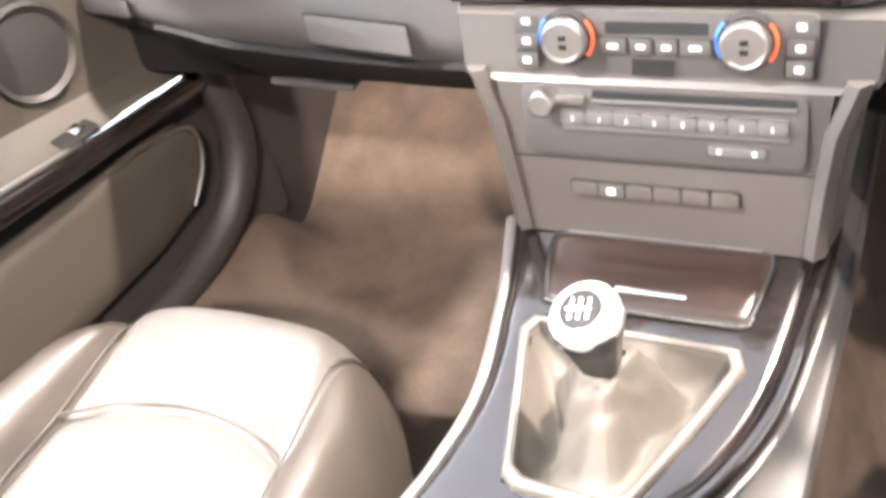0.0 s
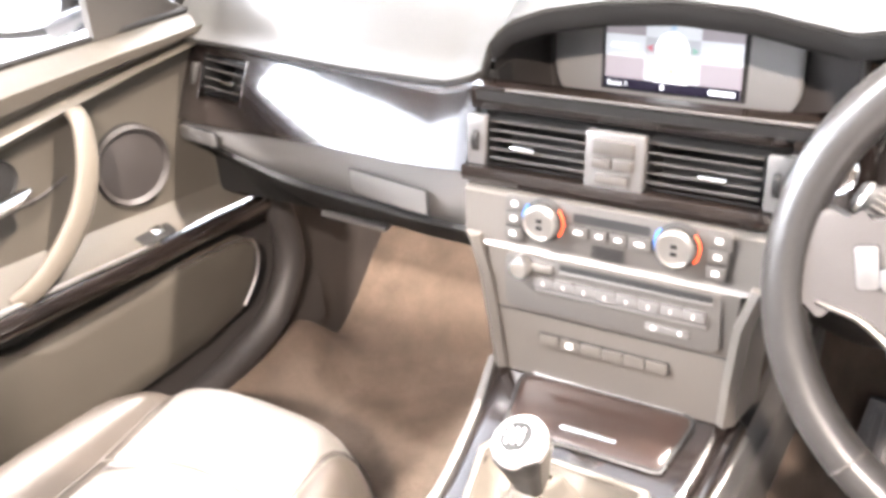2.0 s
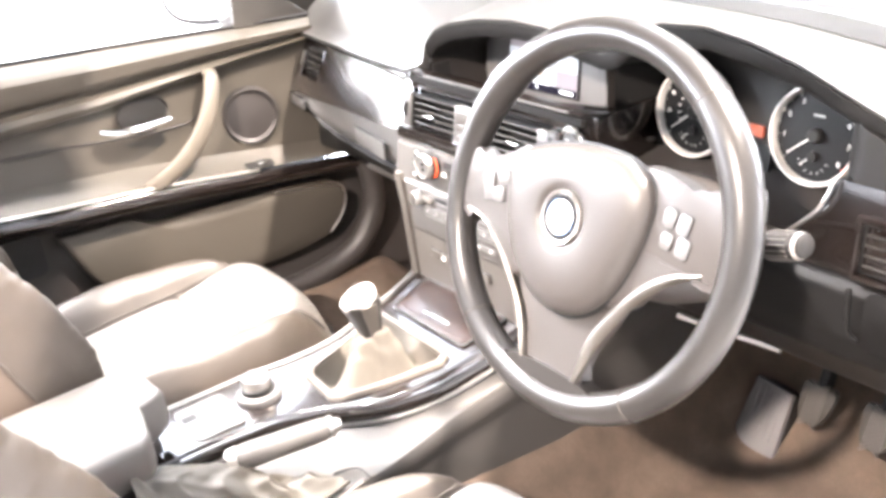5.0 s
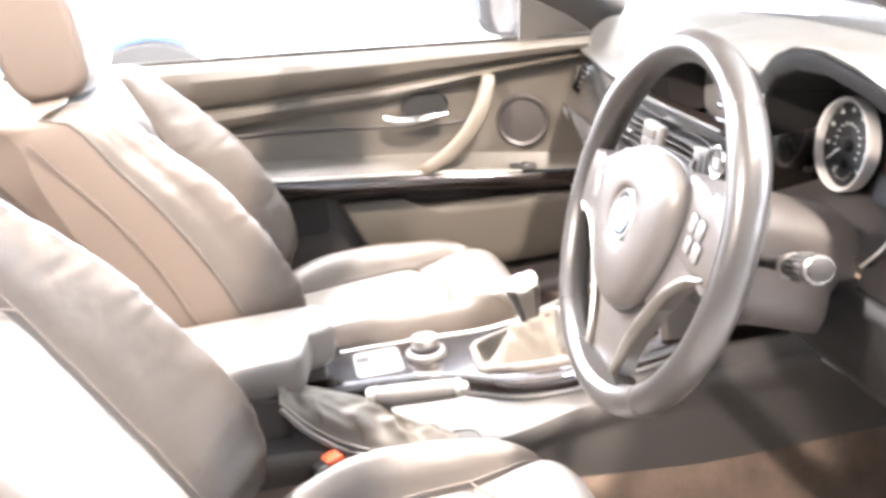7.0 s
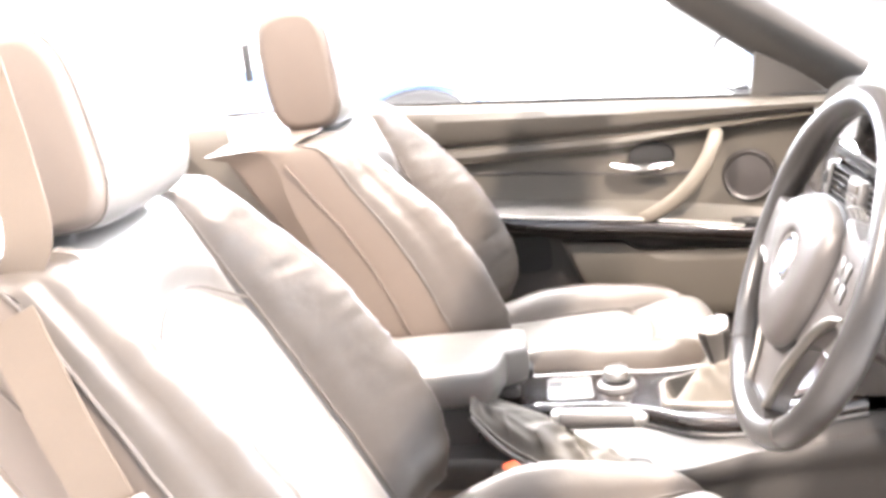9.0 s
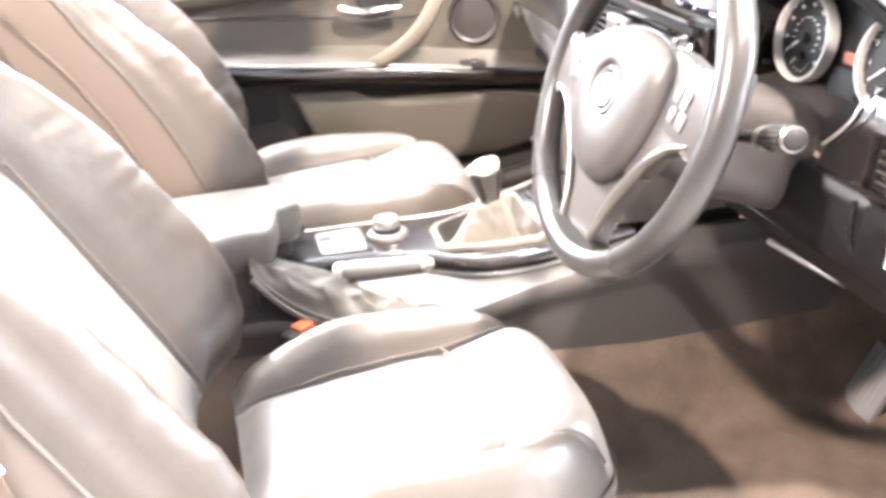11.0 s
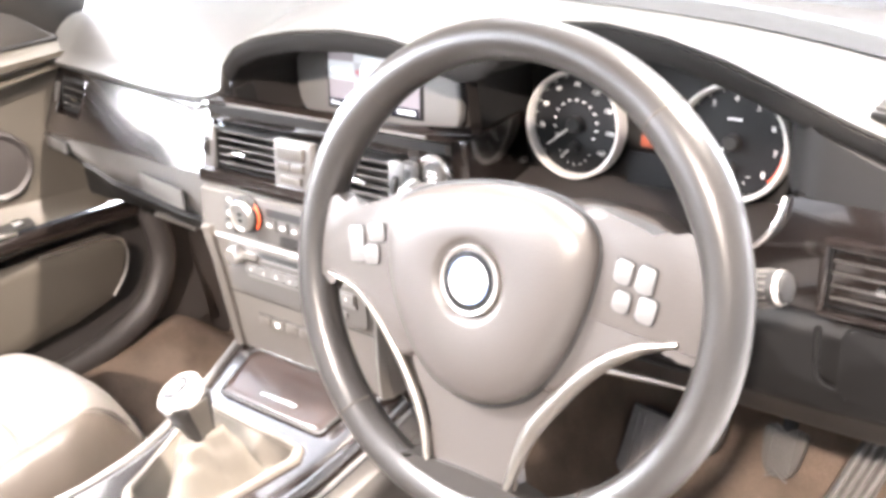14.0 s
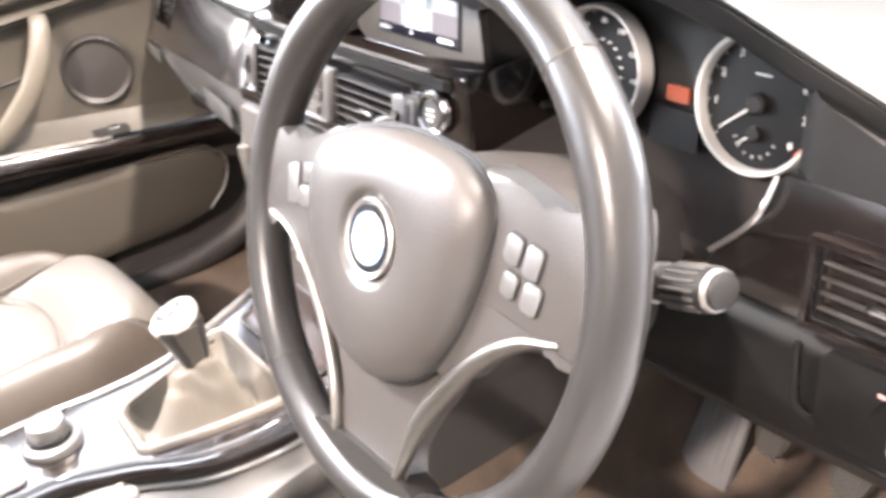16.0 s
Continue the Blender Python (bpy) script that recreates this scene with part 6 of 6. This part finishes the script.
# ---- footwell kick panel and curved sill cover, passenger side ----
structure("trim_kick_panel", loft([[Vector((x, y, z)) for x, z in ((-0.650, 0.75), (-0.642, 0.60), (-0.635, 0.45), (-0.632, 0.36), (-0.640, 0.31), (-0.650, 0.20))] for y in np.linspace(0.352, 0.80, 8)], False, False), M_DOORDARK, "dark kick panel in the foot well", "trim")
# driver's side panel, added to stop lamp light from outside
structure("trim_kick_panel", box((0.020, 0.46, 0.56), (0.670, 0.60, 0.55), 0.006), M_DOORDARK, "added dark kick panel beside the pedals that blocks lamp light", "trim")
pill = smooth([(-0.618, 0.345, 0.640), (-0.608, 0.368, 0.540), (-0.606, 0.370, 0.450), (-0.612, 0.322, 0.378), (-0.622, 0.235, 0.342), (-0.634, 0.100, 0.330), (-0.642, -0.10, 0.326), (-0.645, -0.40, 0.324)], 8)
structure("trim_sill_cover", tube(pill, [0.019 + 0.005 * math.sin(math.pi * i / len(pill)) for i in range(len(pill))], 14, up=(1, 0, 0)), M_DOORDARK, "curved grey sill cover at the foot of the door", "trim", 60)

# ---- windscreen frame ----
def pillar(s):
    rings = []
    for t in np.linspace(0, 1, 14):
        c = Vector((s * 0.705, 0.380, 0.850)).lerp(Vector((s * 0.640, -0.090, 1.200)), t)
        c += Vector((0, 0.030, 0.035)) if s > 0 else Vector((0, 0, 0))
        d = Vector((s * -0.065, -0.470, 0.35)).normalized()
        n = Vector((s, 0.0, 0.25)).normalized()
        w = d.cross(n).normalized() * 0.060
        nn = n * 0.022
        rings.append([c + w * math.cos(a) + nn * math.sin(a) for a in np.linspace(0, 2 * math.pi, 21)[:-1]])
    return loft(rings)


for s in (-1, 1):
    structure("pillar_windscreen", pillar(s), M_PILLAR, "beige-grey windscreen pillar trim", "pillar", 60)
structure("trim_label", box((0.004, 0.050, 0.022), (-0.650, 0.155, 1.066), 0.001, rot=(-40, 0, 0)), M_LABEL, "small red label on the pillar trim", "label")
# out of view; its depth and place are set to shade a band of the door
structure("trim_header", loft([[Vector((x, -0.060 + 0.05 * (1 - (x / 0.6) ** 2) + 0.090 * math.cos(a), 1.212 + 0.02 * (1 - (x / 0.6) ** 2) + 0.020 * math.sin(a))) for a in np.linspace(0, 2 * math.pi, 25)[:-1]] for x in np.linspace(-0.655, 0.655, 20)]), M_PILLAR, "beige-grey windscreen header, unseen, widened to cast a shadow", "trim", 60)


def ws(u, v):
    x = -0.64 + 1.28 * u
    y0, y1 = front_y(x) + 0.13, -0.005 + 0.05 * (1 - (x / 0.6) ** 2)
    return Vector((x * (1 - 0.10 * v), y0 + (y1 - y0) * v, 0.885 + 0.325 * v))


structure("window_windscreen", sheet(ws, 24, 10), M_GLASS, "clear raked windscreen", "windscreen", 80)
# triangular inner cover at the mirror's foot
structure("trim_mirror_cover", plate([(-0.100, 0.0), (0.060, -0.010), (0.000, 0.040), (-0.085, 0.090)], 0.012, frame_of((1, 0, 0.15)), (-0.668, 0.27, 0.845), 0.003), M_PILLAR, "grey triangular cover inside the mirror", "trim")

# ---- door mirror ----
mir = thing("door_mirror", "dark door mirror with bright glass", "door mirror", (-0.80, 0.20, 0.84))
mm = frame_of((0.42, -0.9, 0.0))
mo = [(0.085 * math.copysign(abs(math.cos(a)) ** 0.7, math.cos(a)), 0.058 * math.copysign(abs(math.sin(a)) ** 0.7, math.sin(a))) for a in np.linspace(0, 2 * math.pi, 33)[:-1]]
mc = Vector((-0.815, 0.176, 0.899))
part("mirror_shell", loft([[mc + mm @ Vector((x * k, y * k, z)) for x, y in mo] for k, z in ((0.95, 0.002), (1.06, 0.004), (1.16, -0.004), (1.18, -0.02), (1.02, -0.06), (0.6, -0.09))]), M_DARK, mir, "dark mirror shell", 60)
part("mirror_glass", plate([(x * 0.93, y * 0.93) for x, y in mo], 0.002, mm, mc + mm @ Vector((0, 0, 0.0015))), M_MIRROR, mir, "mirror glass")
part("mirror_arm", box((0.10, 0.05, 0.030), (-0.735, 0.225, 0.855), 0.010, 3, rot=(0, -18, 12)), M_PAINT, mir)

# ---- pedals and foot rest ----
def pedal(name, at, w, h, lean, label):
    p = thing(name, label, "pedal", at)
    m = Euler((radians(lean), 0, 0)).to_matrix()
    c = Vector(at)
    pad = part("pad", plate([(x * w / 2, y * h / 2) for x, y in ((-0.88, -0.35), (-0.66, -0.78), (-0.30, -0.98), (0.0, -1.0), (0.30, -0.98), (0.66, -0.78), (0.88, -0.35), (1.0, 0.45), (1.0, 0.85), (0.85, 1.0), (-0.85, 1.0), (-1.0, 0.85), (-1.0, 0.45))], 0.012, m, c, 0.003), M_RUBBER, p, "ribbed rubber pad")
    for i in range(-4, 5):
        for a in (-1, 1):
            ctr = c + m @ Vector((0, i * h / 10, 0.0125))
            part("rib", box((w * 0.62, 0.0024, 0.003), ctr, 0, rot=m @ Euler((0, 0, a * radians(32))).to_matrix()), M_STACK, pad)
    part("arm", tube([c + m @ Vector((0, h * 0.3, -0.003)), c + Vector((0.0, 0.05, 0.10)), c + Vector((0.0, 0.10, 0.24))], 0.009, 8, flat=1.6), M_DARK, p)
    return p


pedal("clutch_pedal", (0.314, 0.530, 0.325), 0.053, 0.062, 58, "black rubber clutch pedal with a cross-ribbed pad")
pedal("brake_pedal", (0.424, 0.512, 0.345), 0.053, 0.062, 58, "black rubber brake pedal with a cross-ribbed pad")
acc = thing("accelerator_pedal", "brown ribbed rubber accelerator pedal hinged at the floor", "pedal", (0.515, 0.56, 0.25))
am = Euler((radians(48), radians(9), 0)).to_matrix() @ Euler((0, 0, radians(-9))).to_matrix()
ac = Vector((0.512, 0.492, 0.325))
ap = part("pad", plate(rounded(0.044, 0.17, 0.010), 0.012, am, ac, 0.003), M_RUBBER, acc, "ribbed rubber pad")
for i in range(4):
    part("rib", box((0.0045, 0.155, 0.005), ac + am @ Vector((-0.0150 + i * 0.010, 0, 0.0125)), 0.0012, 1, rot=am), M_STACK, ap)
fr = thing("foot_rest", "grey ribbed foot rest beside the clutch", "foot rest", (0.224, 0.56, 0.22))
fm = Euler((radians(66), 0, 0)).to_matrix() @ Euler((0, 0, radians(-4))).to_matrix()
fc = Vector((0.226, 0.530, 0.258))
part("side", plate([(-0.030, 0.052), (0.029, 0.050), (0.034, -0.058), (-0.036, -0.046)], 0.034, fm, fc + fm @ Vector((0, 0, -0.034)), 0.004), M_DARK, fr, "dark body under the rest")
fp = part("pad", plate([(-0.034, 0.058), (0.032, 0.056), (0.037, -0.068), (-0.042, -0.050)], 0.010, fm, fc, 0.003), M_REST, fr, "grey plastic foot rest")
for i in range(5):
    part("rib", box((0.0045, 0.078, 0.004), fc + fm @ Vector((-0.024 + i * 0.011, 0.010, 0.0105)), 0.001, 1, rot=fm), M_REST, fp)

# ---- rear of the cabin ----
structure("trim_rear_quarter", loft([[Vector((-0.672 + a, y, z)) for a, z in ((-0.04, 0.905), (0.0, 0.903), (0.050, 0.893), (0.070, 0.850), (0.050, 0.60), (0.050, 0.30))] for y in (-0.80, -0.925, -1.1, -1.35, -1.65)], False, False), M_DOOR, "grey-beige rear quarter trim", "trim", 40)
structure("trim_rear_shelf", box((1.40, 0.34, 0.05), (0, -1.68, 0.855), 0.012), M_DOOR, "grey-beige cover behind the rear seats", "trim")
structure("trim_rear_rail", box((0.62, 0.05, 0.035), (-0.36, -1.02, 0.845), 0.012, rot=(0, 0, 0)), M_DOOR, "padded rail behind the passenger seat", "trim")
bench = thing("rear_bench", "pale leather rear bench", "bench seat", (0, -1.3, 0.3))
part("bench_back", box((1.20, 0.14, 0.46), (0, -1.44, 0.62), 0.04, 4, rot=(14, 0, 0)), M_SEAT_SIDE, bench)
part("bench_cushion", box((1.20, 0.46, 0.16), (0, -1.18, 0.40), 0.04, 4, rot=(4, 0, 0)), M_SEAT_SIDE, bench)
br = thing("belt_anchor", "pale plate with a dark bolt on the rear trim", "belt anchor", (-0.56, -0.85, 0.87))
part("plate", box((0.012, 0.055, 0.028), (-0.596, -0.858, 0.872), 0.003, rot=(0, 0, 4)), M_KNOB, br, "pale plate")
part("bolt", lathe([(0.007, 0), (0.007, 0.004), (0.0001, 0.005)], (-0.590, -0.852, 0.872), frame_of((1, 0, 0)), 16), M_BLACK, br, "dark bolt")


# ---- the hall round the car ----
structure("ground", sheet(lambda u, v: Vector((-80 + 160 * u, -80 + 160 * v, 0)), 24, 24), M_ASPHALT, "pale grey concrete floor of the hall and yard", "ground")
# ceiling and grey walls are unseen, toned to keep reflections in the car dark
structure("ceiling", box((13.0, 16.0, 0.2), (0, 0.5, CEILING + 0.1), 0), M_CEIL, "unseen grey hall ceiling that darkens gloss reflections", "ceiling")
structure("wall_east", box((0.2, 16.0, CEILING), (6.5, 0.5, CEILING / 2), 0), M_GREYWALL, "unseen grey hall wall that darkens reflections", "wall")
structure("wall_south", box((12.8, 0.2, CEILING), (0, -7.4, CEILING / 2), 0), M_GREYWALL, "unseen grey hall wall that darkens reflections", "wall")
structure("wall_west_sill", box((0.2, 16.0, 0.35), (-6.5, 0.5, 0.175), 0), M_WALL, "low white wall under the glazing", "wall")
structure("wall_north_sill", box((12.8, 0.2, 0.35), (0, 8.4, 0.175), 0), M_WALL, "low white wall under the glazing", "wall")
for x in (-3.9, -1.3, 1.3, 3.9, 6.3):
    structure("trim_mullion", box((0.10, 0.12, CEILING - 0.35), (x, 8.4, CEILING / 2 + 0.175), 0.01), M_WALL, "white glazing post", "post")
for y in (-7.3, -4.7, -2.1, 0.5, 3.1, 5.7, 8.3):
    structure("trim_mullion", box((0.12, 0.10, CEILING - 0.35), (-6.5, y, CEILING / 2 + 0.175), 0.01), M_WALL, "white glazing post", "post")
M_LAMP = material("lamp_diffuser", (0.9, 0.9, 0.88), 0.5, emit=((1.0, 0.94, 0.86), 12.0))
for x, y, watts, tint in LAMPS:
    li = thing("ceiling_light", "unseen round white ceiling lamp, switched on", "ceiling light", (x, y, CEILING), "hall ceiling lights")
    part("housing", lathe([(0.20, 0.0), (0.20, -0.05), (0.185, -0.075), (0.17, -0.075), (0.165, -0.055), (0.0001, -0.055)], (x, y, CEILING), None, 32), M_WALL, li)
    part("diffuser", lathe([(0.160, -0.060), (0.158, -0.068), (0.0001, -0.070)], (x, y, CEILING), None, 32), M_LAMP, li, "glowing diffuser")

# ---- white van beside the car ----
van = thing("parked_van", "white van with pale blue side band", "van", (-3.9, -2.0, 0))
VX = -3.0
M_VAN = material("van_paint", (0.72, 0.73, 0.74), 0.3, spots=0.05, coat=1.0)


def van_side(z):
    return VX - ease([(0.25, 0.03), (0.7, 0.0), (1.1, 0.02), (1.5, 0.12), (1.85, 0.26)], z)


part("body", loft([[Vector((van_side(z), y, z)) for z in (0.28, 0.45, 0.7, 0.95, 1.2, 1.5, 1.8)] + [Vector((VX - 0.5, y, 1.88)), Vector((VX - 1.9, y, 1.88)), Vector((VX - 1.95, y, 0.28))] for y in (-4.6, -3.0, -1.5, 0.0, 0.28)]), M_VAN, van, "white van body", 40)
part("side_moulding", box((0.03, 4.6, 0.055), (VX + 0.004, -2.2, 0.60), 0.012), M_VAN, van)
part("blue_band", box((0.012, 4.5, 0.20), (VX - 0.001, -2.2, 0.74), 0.004), M_CARBLUE, van, "pale blue band")
part("blue_corner", box((0.03, 0.14, 1.3), (VX - 0.05, 0.20, 0.95), 0.01), M_CARBLUE, van, "pale blue corner post")
for y in (-0.62, -3.9):
    w_ = part("wheel", lathe([(0.33, -0.10), (0.345, -0.06), (0.345, 0.06), (0.33, 0.10), (0.22, 0.10), (0.21, 0.07)], (VX - 0.06, y - 0.2, 0.345), frame_of((1, 0, 0)), 40), M_TYRE, van, "black tyre")
    part("rim", lathe([(0.215, 0.06), (0.21, 0.085), (0.12, 0.075), (0.05, 0.10), (0.0001, 0.10)], (VX - 0.06, y - 0.2, 0.345), frame_of((1, 0, 0)), 32), M_SILVER, w_, "silver rim")
    part("wheel_arch", tube([(VX + 0.006, y - 0.2 + 0.41 * math.cos(a), 0.345 + 0.38 * math.sin(a)) for a in np.linspace(0.0, math.pi, 24)], 0.028, 8), M_CARBLUE, van, "blue-grey wheel arch lip")
    part("arch_hollow", lathe([(0.385, 0.0), (0.385, 0.004), (0.0001, 0.004)], (VX + 0.001, y - 0.2, 0.345), frame_of((1, 0, 0)), 32), M_VAN, van)
for y in (-0.95, -0.48):
    part("door_handle", box((0.03, 0.22, 0.022), (VX - 0.01, y, 0.97), 0.008), M_SILVER, van, "slim grey handle")
part("side_slot", box((0.03, 0.035, 0.165), (VX + 0.0, -1.55, 0.875), 0.006), M_DARK, van, "dark upright slot in the side")
structure("trim_post", box((0.16, 0.18, CEILING), (-2.2, 0.50, CEILING / 2), 0.01), M_WALL, "pale square hall post", "post")
